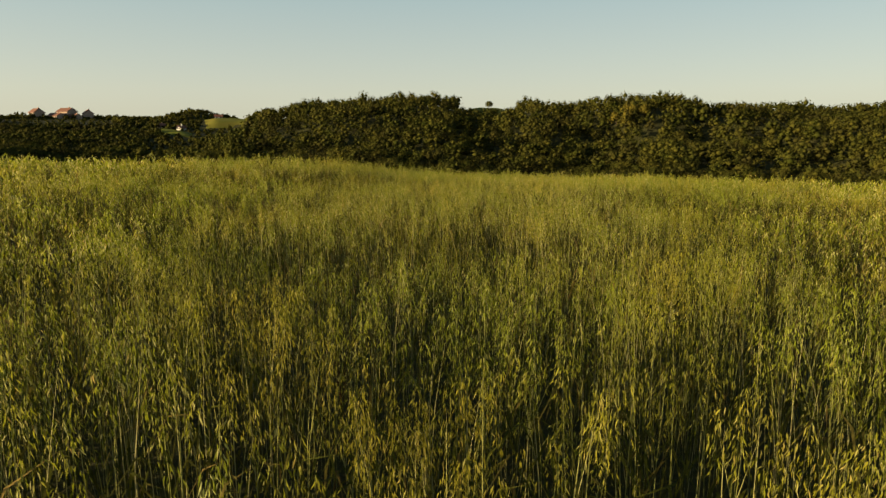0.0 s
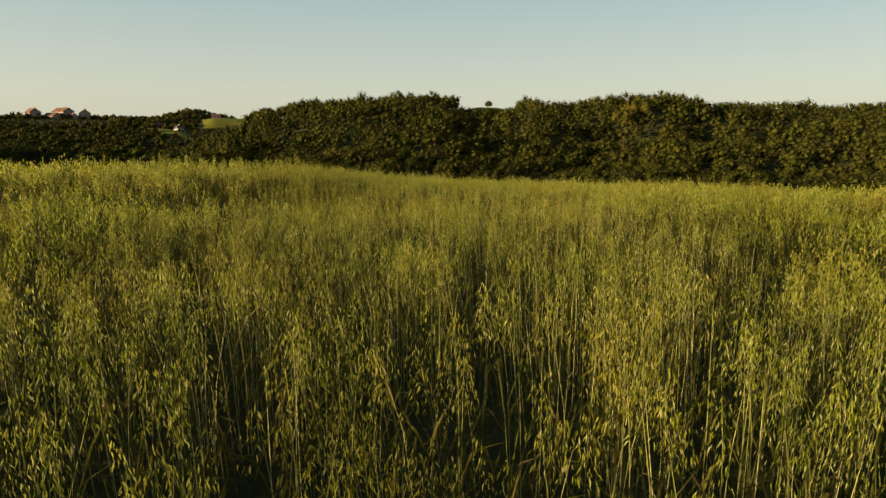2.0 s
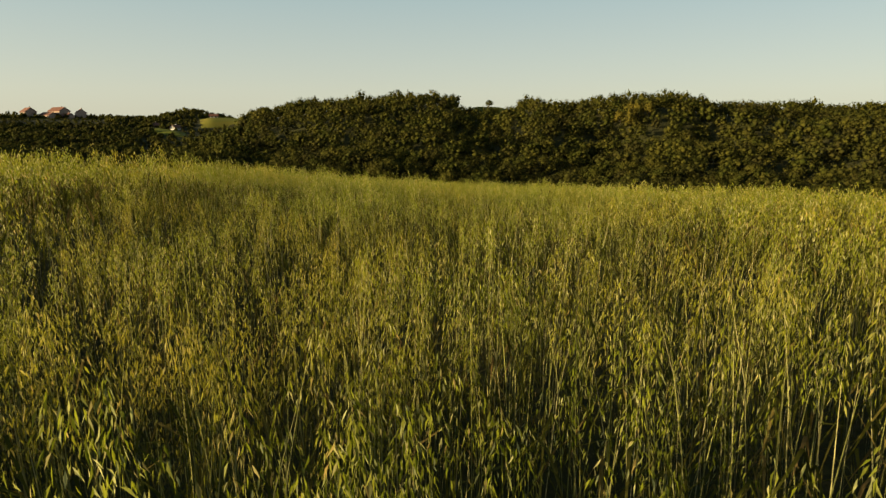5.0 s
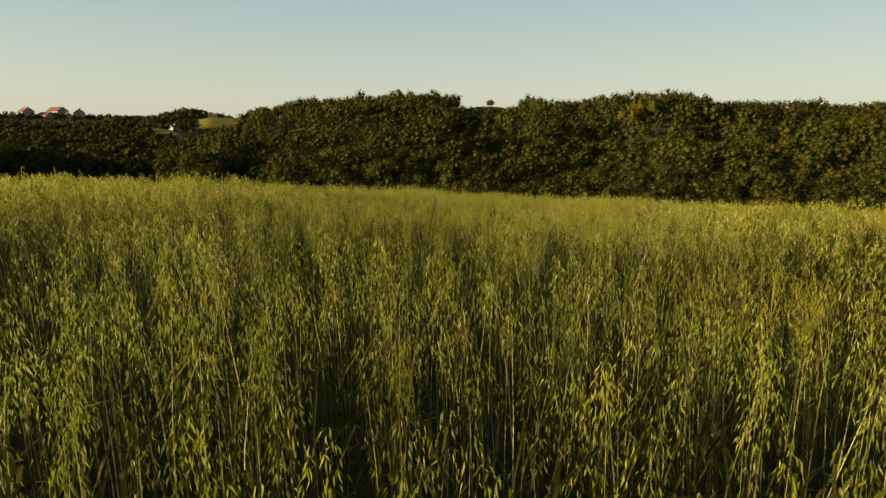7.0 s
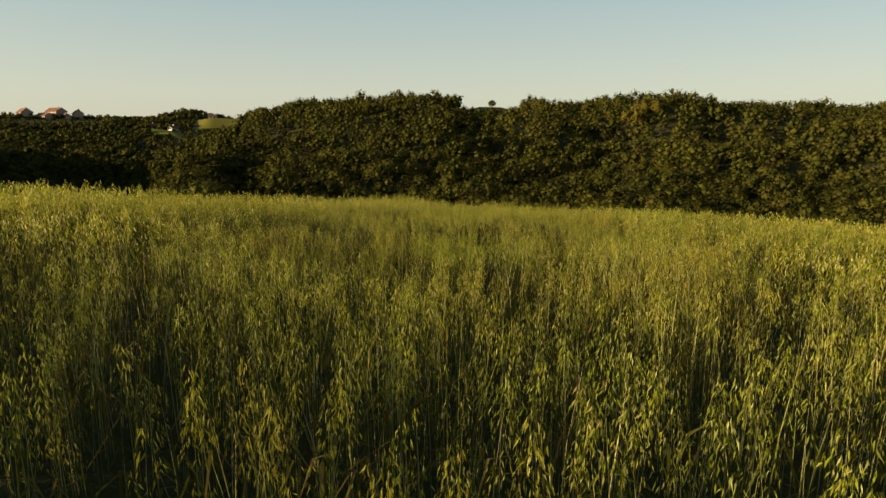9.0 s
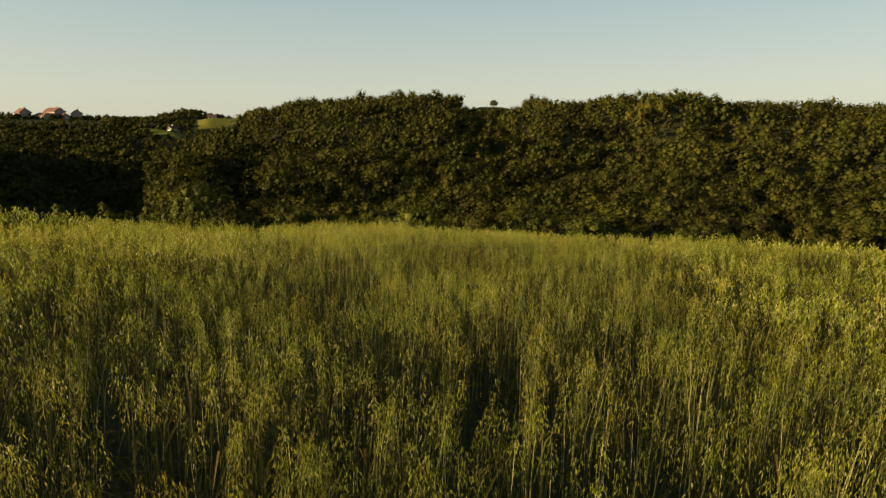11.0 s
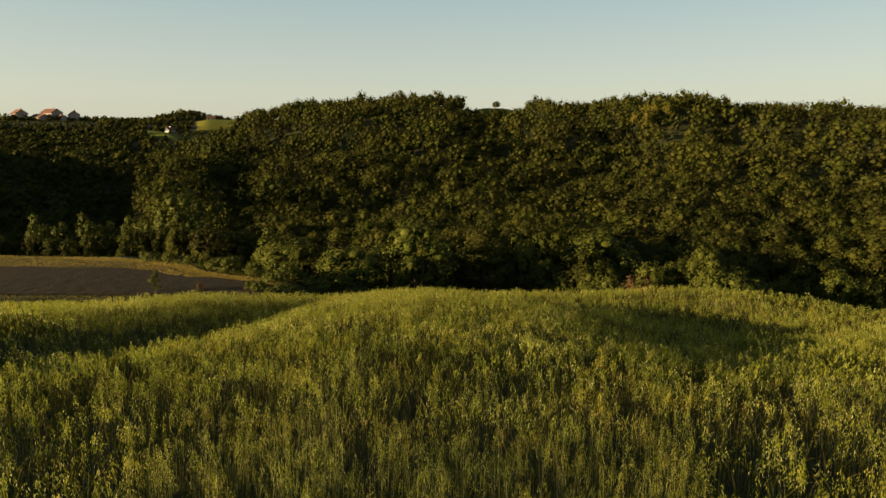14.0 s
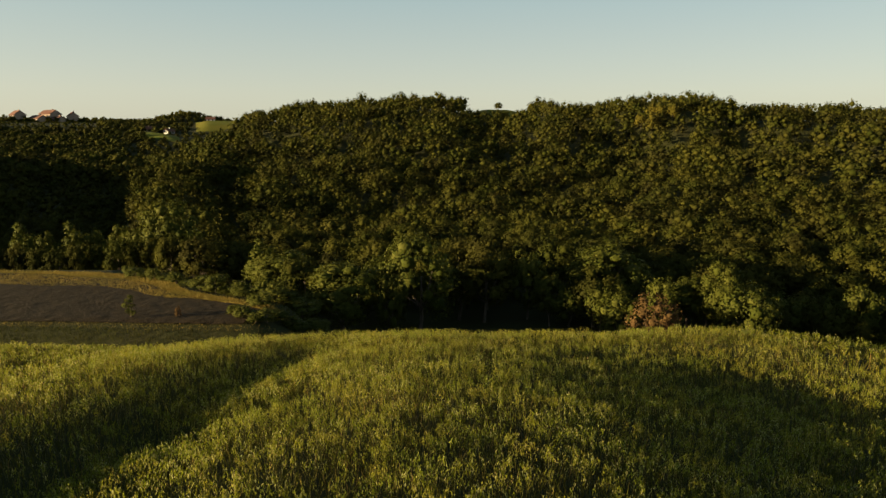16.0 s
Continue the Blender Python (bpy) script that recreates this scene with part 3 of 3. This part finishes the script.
# low shrubs along the ploughed field's edges
for i in range(16):
    x = -44 + 1.55 * i + rng.uniform(-0.6, 0.6)
    stand_tree(bushes[i % 3], x, 121.5 - 0.75 * (x + 44) + rng.uniform(0, 3.0), rng.uniform(0.35, 0.65), rng.uniform(0.2, 0.38), rng.uniform(0, 360))
for i in range(18):
    stand_tree(bushes[i % 3], rng.uniform(-17, -3), rng.uniform(94, 109), rng.uniform(0.5, 0.9), rng.uniform(0.3, 0.6), rng.uniform(0, 360))
for i in range(9):
    stand_tree(bushes[i % 3], -18.5 + 0.8 * i + rng.uniform(-0.4, 0.4), 92.6 + 0.5 * abs(i - 4) + rng.uniform(-0.8, 0.8), rng.uniform(0.3, 0.5), rng.uniform(0.18, 0.34), rng.uniform(0, 360))
for i in range(22):
    u = i / 21
    stand_tree(bushes[i % 3], -31 + 22 * u + rng.uniform(-1, 1), 111 - 15 * u + rng.uniform(0, 5.0), rng.uniform(0.4, 0.8), rng.uniform(0.25, 0.5), rng.uniform(0, 360))
for i in range(16):
    stand_tree(kinds[i % 8], -96 + 3.6 * i + rng.uniform(-1, 1), 149 + rng.uniform(-1.5, 2), rng.uniform(0.6, 0.8), rng.uniform(0.9, 1.15), rng.uniform(0, 360))


def wooded(x, y):
    """Where the wood grows: beyond the valley, clear of the ploughed field and of the trees set out above."""
    if (x < -22 + 8 * float(smooth(120, 150, np.array(y))) and y < 146) or y + 0.10 * abs(x) < 126:
        return False
    if -98 < x < -44 and y < 164:
        return False
    return all(math.hypot(x - q[1], y - q[2]) > 3.2 + q[4] * 0.3 for q in FRONT)


near_far = 185.0
spots = []
for gy_ in np.arange(104, near_far, 6.2):
    for gx_ in np.arange(-150, 150, 6.6):
        x, y = gx_ + rng.uniform(-2.4, 2.4), gy_ + rng.uniform(-2.4, 2.4)
        if abs(x) < 0.80 * (y - 5) and np.hypot(x, y) < near_far and wooded(x, y):
            spots.append((x, y))
spots.sort(key=lambda s: math.hypot(*s))
for x, y in spots[:200]:
    s = rng.uniform(0.72, 1.22)
    stand_tree(kinds[rng.integers(8)], x, y, s, s * rng.uniform(0.85, 1.12), rng.uniform(0, 360))
rest = spots[200:]

# the wood behind, too many to count
V, T, N, count = [], [], [], 0
far_spots = [(x, y) for x, y in rest]
r = near_far
while r < 535:
    step = 7.9 + 0.010 * max(0, r - 300)
    for a in np.arange(-0.76, 0.66, step / r):
        aa = a + rng.uniform(-0.4, 0.4) * step / r
        rr = r + rng.uniform(-0.4, 0.4) * step
        if rr > 530:
            continue
        x, y = math.sin(aa) * rr, math.cos(aa) * rr
        if open_land(np.array([x]), np.array([y]))[0] < 0.2:
            far_spots.append((x, y))
    r += step * 0.95
# low thickets on the far slope beyond the side valley
for d_ in np.arange(395, 720, 6.6):
    for b_ in np.arange(-0.78, -0.30, 7.4 / d_):
        bb, dd = b_ + rng.uniform(-3, 3) / d_, d_ + rng.uniform(-3, 3)
        y = dd / math.sqrt(1 + bb * bb)
        x, y = 2.2 + bb * y, 38.4 + y
        if open_land(np.array([x]), np.array([y]))[0] < 0.15:
            far_spots.append((x, y))
# trees on the unseen spur, which add to its shade on the valley
for gx_ in np.arange(-340, -200, 14):
    for gy_ in np.arange(80, 300, 14):
        far_spots.append((gx_ + rng.uniform(-4, 4), gy_ + rng.uniform(-4, 4)))
for i in range(14):
    far_spots.append((-113 + rng.uniform(-20, 20), 294 + rng.uniform(-14, 10)))
fx, fy = np.array(far_spots).T
gz = ground_z(fx, fy)
bank = []
for i in range(14):
    lg = np.random.default_rng(300 + i)
    c = crown(lg, 12.0, (8.0, 9.6, 11.0)[i % 3], 560, 0.58, 14, 0.06)
    lv, lf = leaf_mesh(c, False)
    c2 = (None,) * 5 + (c[5], c[6])
    bv, bf, bn = body_mesh(c2, lg, 0.56, OCT_V, OCT_F)
    thin = crown(lg, 11.5, (8.0, 9.4, 10.6)[i % 3], 165, 0.86, 9, 0.06)
    tv, tf = leaf_mesh(thin, False)
    tb, tbf, tbn = body_mesh((None,) * 5 + (thin[5], thin[6]), lg, 0.60, OCT_V, OCT_F)
    low = crown(lg, 11.0, 10.4, 75, 1.5, 6, 0.06)
    sv, sf = leaf_mesh(low, False)
    sb, sbf, sbn = body_mesh((None,) * 5 + (low[5], low[6]), lg, 0.8, OCT_V, OCT_F)
    bank.append(((lv, lf, bv, bf, np.repeat(c[7], 3, 0), bn), (tv, tf, tb, tbf, np.repeat(thin[7], 3, 0), tbn), (sv, sf, sb, sbf, np.repeat(low[7], 3, 0), sbn)))
for x, y, z in zip(fx, fy, gz):
    far = 2 if math.hypot(x - 2, y - 38) > 395 and x < -0.3 * (y - 38) or x < -190 and y < 310 else 1 if math.hypot(x, y) > 300 else 0
    lv, lf, bv, bf, ln, bn = bank[rng.integers(14)][far]
    s, turn = rng.choice((rng.uniform(0.55, 0.75), rng.uniform(0.78, 0.98), rng.uniform(0.85, 1.1))), rng.uniform(0, 6.283)
    R = np.array([[math.cos(turn), -math.sin(turn), 0], [math.sin(turn), math.cos(turn), 0], [0, 0, 1]]).T * s * np.array([1, 1, rng.uniform(0.85, 1.12)])
    R = R * float(stand_height(np.array([x]), np.array([y]))[0]) / 10.0
    if outlook(x, y):
        R = R * (0.5 if x < -0.55 * (y - 38) else 0.75)
    at = np.array([x, y, z - 1.0])
    N.append(ln @ R), N.append(bn @ R)
    V.append(lv @ R + at), T.append(lf + count)
    count += len(lv)
    V.append(bv @ R + at), T.append(bf + count)
    count += len(bv)
woods = new("woods", mesh_from("woods", np.concatenate(V), np.concatenate(T), [FOLIAGE], None, True, np.concatenate(N)))
tagged(woods, "dense dark-green deciduous wood covering the hillside", "woods", kind="stuff")


# ---- ploughed field ----
PLOUGHED, nt, bsdf = material("ploughed_soil", 0.95, 0.1)
clods = ramp(nt, noise_tex(nt, 2.2, 8.0, 0.65), [(0.3, (0.016, 0.0100, 0.004)), (0.6, (0.026, 0.0165, 0.0065)), (0.8, (0.039, 0.026, 0.011))])
rows_ = noise_tex(nt, 0.5, 5.0, 0.6, (0.25, 2.5, 1))
nt.links.new(mixed(nt, rows_, clods, (0.019, 0.0125, 0.005)), bsdf.inputs["Base Color"])
bump = node(nt, "ShaderNodeBump", Strength=0.8, Distance=0.15)
nt.links.new(noise_tex(nt, 3.0, 6.0), bump.inputs["Height"])
nt.links.new(bump.outputs[0], bsdf.inputs["Normal"])


us, vs = np.linspace(0, 1, 400), np.linspace(0, 1, 50)
px = -95 + us * 78.6
U, W = np.meshgrid(px, vs)
PY = plough_near(U) * (1 - W) + np.maximum(plough_far(U), plough_near(U) + 0.3) * W
PZ = ground_z(U, PY) + 0.16 + 0.09 * bumps(U, PY, 0.8, 61) + 0.05 * bumps(U, PY, 2.6, 62)
q = (np.arange(49)[:, None] * 400 + np.arange(399)).ravel()
ploughed = new("ploughed_field", mesh_from("ploughed_field", np.stack([U.ravel(), PY.ravel(), PZ.ravel()], 1),
                                           np.stack([q, q + 1, q + 401, q + 400], 1), [PLOUGHED], shade=True))
tagged(ploughed, "bare brown ploughed field below the oats", "field", kind="structure")


# ---- grass strips and verges ----
def blades(x, y, height, width, seed, lift=0.0):
    rng = np.random.default_rng(seed)
    n = len(x)
    z = ground_z(x, y) + lift
    az = rng.random(n) * 2 * np.pi
    e = np.stack([np.cos(az), np.sin(az), np.zeros(n)], 1) * width * 0.5
    h = (height * (0.55 + 0.7 * rng.random(n)))[:, None]
    lean = rng.normal(0, 0.25, (n, 2))
    p = np.stack([x, y, z - 0.05], 1)
    top = p + np.concatenate([lean * h, h], 1)
    return np.stack([p - e, p + e, top], 1).reshape(-1, 3), np.arange(3 * n).reshape(-1, 3)


def strip(name, x, y, height, width, mat, label, category, seed):
    v, f = blades(x, y, height, width, seed)
    return tagged(new(name, mesh_from(name, v, f, [mat])), label, category, kind="stuff")


n = 44000
gx_ = -95 + 82 * strewn(n, 71)
gy_ = np.maximum(plough_far(gx_), plough_near(gx_)) - 12.0 * smooth(-22, -44, gx_) * (0.8 + 0.5 * bumps(gx_, gx_ * 0, 7.0, 64)) + (2.2 + 13.0 * smooth(-22, -44, gx_)) * strewn(n, 72)
strip("dry_grass", gx_, gy_, 0.36, 0.11, DRYGRASS, "dry yellow grass along the far edge of the ploughed field", "grass", 73)
n = 5000
gx_ = -95 + 85 * strewn(n, 74)
gy_ = plough_near(gx_) + 0.5 - 1.4 * strewn(n, 75)
k = strewn(n, 80) < 0.55 + 1.2 * bumps(gx_, gy_, 3.0, 66) + 0.5 * bumps(gx_, gy_, 0.8, 67)
gx_, gy_ = gx_[k], gy_[k]
strip("verge_grass", gx_, gy_, 0.20, 0.05, DRYGRASS, "sunlit rough grass along the near edge of the ploughed field", "grass", 76)

n = 14000
gx_ = -95 + 90 * strewn(n, 77)
gy_ = 80 + 11 * strewn(n, 78)
# the dark leaf material puts the bank's shade into the grass colour
strip("bank_grass", gx_, gy_, 0.26, 0.05, FOLIAGE, "dark green rough grass, darkened for shade, on the bank below the oats", "grass", 79)


n = 42000
gx_ = -95 + 97 * strewn(n, 87)
gy_ = 81 + 25 * strewn(n, 88)
k = (gy_ < plough_near(gx_) - 0.8) | ((gy_ > plough_far(gx_) + 0.6) & (gx_ > -24))
# same dark leaf material, carrying the bank's shade into these blades
strip("rough_grass", gx_[k], gy_[k], 0.32, 0.07, FOLIAGE, "dark rough grass, darkened for the bank's shade, beside the ploughed field", "grass", 89)


# ---- far meadows ----
def meadow(name, b0, b1, d0, d1, label, slant=0.0):
    """A meadow between two bearings and two distances as seen from the oat field's crest."""
    B_, D_ = np.meshgrid(np.linspace(b0, b1, 24), np.linspace(d0, d1, 24))
    D_ = D_ + slant * (B_ - b0) / (b1 - b0)
    y = D_ / np.sqrt(1 + B_ * B_)
    x = B_ * y + 2.2
    y = y + 38.4
    z = ground_z(x, y) + 0.25
    q = (np.arange(23)[:, None] * 24 + np.arange(23)).ravel()
    ob = new(name, mesh_from(name, np.stack([x.ravel(), y.ravel(), z.ravel()], 1), np.stack([q, q + 1, q + 25, q + 24], 1), [MEADOW], shade=True))
    return tagged(ob, label, "meadow", kind="structure")


meadow("meadow_1", 0.030, 0.128, 410, 525, "open green meadow on the hill's crest")
meadow("meadow_2", -0.408, -0.312, 557, 612, "sunlit yellow-green meadow on the far slope")
meadow("meadow_3", -0.505, -0.436, 532, 562, "green meadow strip below the far ridge", -34)
meadow("meadow_4", -0.74, -0.58, 628, 676, "grassy yards round the houses on the ridge")


# ---- houses ----
WALL, nt, bsdf = material("rendered_wall", 0.85)
nt.links.new(ramp(nt, noise_tex(nt, 0.8, 5.0), [(0.3, (0.26, 0.18, 0.14)), (0.7, (0.34, 0.26, 0.21))]), bsdf.inputs["Base Color"])
TILE, nt, bsdf = material("roof_tiles", 0.8)
nt.links.new(ramp(nt, noise_tex(nt, 1.5, 5.0), [(0.3, (0.09, 0.035, 0.022)), (0.7, (0.14, 0.06, 0.038))]), bsdf.inputs["Base Color"])
GLASS, nt, bsdf = material("window_glass", 0.08, 0.6)
bsdf.inputs["Base Color"].default_value = (0.03, 0.035, 0.04, 1)
WHITE, nt, bsdf = material("white_wall", 0.8)
nt.links.new(ramp(nt, noise_tex(nt, 0.8, 5.0), [(0.3, (0.45, 0.43, 0.40)), (0.7, (0.55, 0.53, 0.50))]), bsdf.inputs["Base Color"])


def box(bm, x0, x1, y0, y1, z0, z1):
    v = [bm.verts.new((x, y, z)) for z in (z0, z1) for x, y in ((x0, y0), (x1, y0), (x1, y1), (x0, y1))]
    for f in ((3, 2, 1, 0), (4, 5, 6, 7), (0, 1, 5, 4), (1, 2, 6, 5), (2, 3, 7, 6), (3, 0, 4, 7)):
        bm.faces.new([v[i] for i in f])


def house(name, x, y, length, depth, eaves, ridge, turn, wall, storeys, label):
    root = tagged(new(name), label, "house", "houses on the far ridge")
    root.matrix_basis = pose(x, y, land(x, y) - 0.3, 0, 0, turn)
    l, d = length / 2, depth / 2
    bm = bmesh.new()
    box(bm, -l, l, -d, d, 0, eaves)
    for s in (-l, l):
        bm.faces.new([bm.verts.new(p) for p in ((s, -d, eaves), (s, d, eaves), (s, 0, ridge - 0.1))])
    part("wall", bm, wall, root)
    bm = bmesh.new()
    o = 0.7
    drop = (ridge - eaves) * o / d
    low, high = eaves - drop, ridge
    ring = []
    for s in (-l - o, l + o):
        ring.append([bm.verts.new(p) for p in ((s, -d - o, low), (s, 0, high), (s, d + o, low), (s, d + o, low + 0.3), (s, 0, high + 0.35), (s, -d - o, low + 0.3))])
    for i in range(6):
        j = (i + 1) % 6
        bm.faces.new((ring[0][i], ring[0][j], ring[1][j], ring[1][i]))
    bm.faces.new(ring[0][::-1]), bm.faces.new(ring[1])
    roof = part("roof", bm, TILE, root, "red-brown tiled gable roof")
    bm = bmesh.new()
    box(bm, l * 0.3, l * 0.3 + 0.8, 0.3, 1.1, ridge - 1.2, ridge + 1.2)
    part("chimney", bm, wall, roof)
    for k in range(storeys):
        z = 1.2 + 2.9 * k
        n = max(2, int(length / 4))
        for i in range(n):
            c = -l + length * (i + 0.5) / n
            bm = bmesh.new()
            box(bm, c - 0.65, c + 0.65, -d - 0.05, -d + 0.1, z, z + 1.4)
            w = part("window", bm, GLASS, root)
            bm = bmesh.new()
            box(bm, c - 0.8, c + 0.8, -d - 0.15, -d + 0.05, z - 0.15, z - 0.02)
            part("sill", bm, WHITE, w)
        for c in (-d * 0.4, d * 0.4):
            bm = bmesh.new()
            box(bm, -l - 0.05, -l + 0.1, c - 0.6, c + 0.6, z, z + 1.4)
            part("window", bm, GLASS, root)
    return root


def seen_at(b, d):
    """The place at that bearing and distance from the oat field's crest."""
    y = d / math.sqrt(1 + b * b)
    return 2.2 + b * y, 38.4 + y


house("house", *seen_at(-0.695, 652), 12, 9, 6.2, 9.6, -38, WALL, 2, "pale two-storey house with a red tiled gable roof")
house("house", *seen_at(-0.642, 656), 16, 10, 7.4, 10.6, -26, WALL, 2, "tall pale house with a wide red tiled roof")
house("house", *seen_at(-0.662, 643), 16, 8, 3.2, 5.6, -30, WALL, 1, "long low pale house with a red tiled roof")
house("house", *seen_at(-0.630, 640), 12, 7, 2.8, 5.0, -34, WALL, 1, "low pale farm building under a shallow red roof")
house("house", *seen_at(-0.606, 650), 10, 8, 5.8, 9.0, -52, WALL, 2, "pale gabled house beside trees on the ridge")
house("cottage", *seen_at(-0.383, 604), 7, 4.5, 2.6, 4.2, 15, WHITE, 1, "small white cottage at the meadow's edge")
house("cottage", *seen_at(-0.452, 552), 7, 4.5, 2.6, 4.2, 70, WHITE, 1, "small white cottage below a tree-lined crest")
house("cottage", *seen_at(-0.487, 566), 6, 4.5, 2.4, 4.0, 30, WALL, 1, "small grey hut under trees by the meadow")

# trees among and behind the houses
for i in range(22):
    b_, d_ = -0.735 + 0.0085 * i + rng.uniform(-0.004, 0.004), 668 + rng.uniform(-6, 12)
    if i % 4 == 3:
        d_ = 634 + rng.uniform(-3, 3)
    stand_tree(kinds[i % 8], *seen_at(b_, d_), rng.uniform(0.45, 0.8), rng.uniform(0.45, 0.8) * (0.5 if i % 4 == 3 else 1), 50 * i)["label"] = "dark garden tree beside the houses on the ridge"

# ---- single trees ----
stand_tree(kinds[6], 39.6, 508, 0.95, 0.72, 40)["label"] = "lone round tree on the meadow at the hill's crest"
for x, h, w in ((346, 2.0, 0.42), (353, 1.75, 0.7)):
    stand_tree(kinds[5], x, 560, w, h, 120)["label"] = "slender dark tree standing over the far crest"
for i, (da, dr) in enumerate(((0, 0), (5, 4), (-6, 3), (2, 9), (10, 1), (-3, -6))):
    stand_tree(golden[i % 2], 112 + da, 372 + dr, 0.85, 0.95, 61 * i)
sapling = tree("sapling", 170, 2.5, 0.95, 900, 0.10, 9, YOUNG, 0.12, "young yellow-green sapling growing in the bare ploughed field", inner=0.45)
sapling.matrix_basis = pose(-27.6, 93.0, land(-27.6, 93.0) - 0.1)
stand_tree(russet, -23.2, 93.5, 0.14, 0.26, 10)["label"] = "small dry shrub in the bare ploughed field"


# ---- tall plants in the oats ----
def reed(x, y, count, height, width, spread, mat, label, seed, name="wild_grass"):
    root = tagged(new(name), label, "grass clump")
    root.matrix_basis = pose(x, y, land(x, y))
    rng = np.random.default_rng(seed)
    for i in range(count):
        bm = bmesh.new()
        az, h = rng.random() * 6.28, height * (0.7 + 0.35 * rng.random())
        out = spread * (0.4 + rng.random())
        sag = 0.15 + 0.35 * rng.random()
        d, e = Vector((math.cos(az), math.sin(az), 0)), Vector((-math.sin(az), math.cos(az), 0))
        last = None
        for k in range(9):
            u = k / 8
            p = d * out * u ** 2.2 + Vector((0, 0, h * (u - sag * u ** 4)))
            w = width * 0.5 * (1 - u) ** 0.6 * (0.5 + min(1, u * 4) * 0.5)
            pair = [bm.verts.new(p - e * w + d * w * 0.4), bm.verts.new(p), bm.verts.new(p + e * w + d * w * 0.4)]
            if last:
                bm.faces.new((last[0], last[1], pair[1], pair[0])), bm.faces.new((last[1], last[2], pair[2], pair[1]))
            last = pair
        part("blade", bm, mat, root)
    return root


reed(1.55, 9.55, 6, 1.70, 0.024, 0.28, WILD, "tall green wild grass with broad arching blades among the oats", 1)
reed(1.95, 9.5, 6, 1.40, 0.026, 0.40, WILD, "green wild grass with folded blades among the oats", 2)
reed(0.98, 9.1, 4, 1.25, 0.020, 0.30, WILD, "few broad grass blades bending over the oats", 3)
reed(-0.62, 3.6, 10, 1.15, 0.010, 0.22, RUSSET, "reddish-brown withered grass clump among the oats", 4, "withered_grass")
reed(-0.35, 2.7, 2, 1.15, 0.006, 0.20, DRYGRASS, "single pale straw stalk leaning over the oats", 5, "straw_stalk")
for x, y, h, k in ((-4.1, 28.2, 1.36, 11), (-3.4, 28.6, 1.28, 12), (-2.9, 29.5, 1.25, 13), (6.5, 31.0, 1.25, 14)):
    reed(x, y, 3, h, 0.016, 0.06, STRAW, "slender weed stalk standing above the oats", k, "weed_stalk")
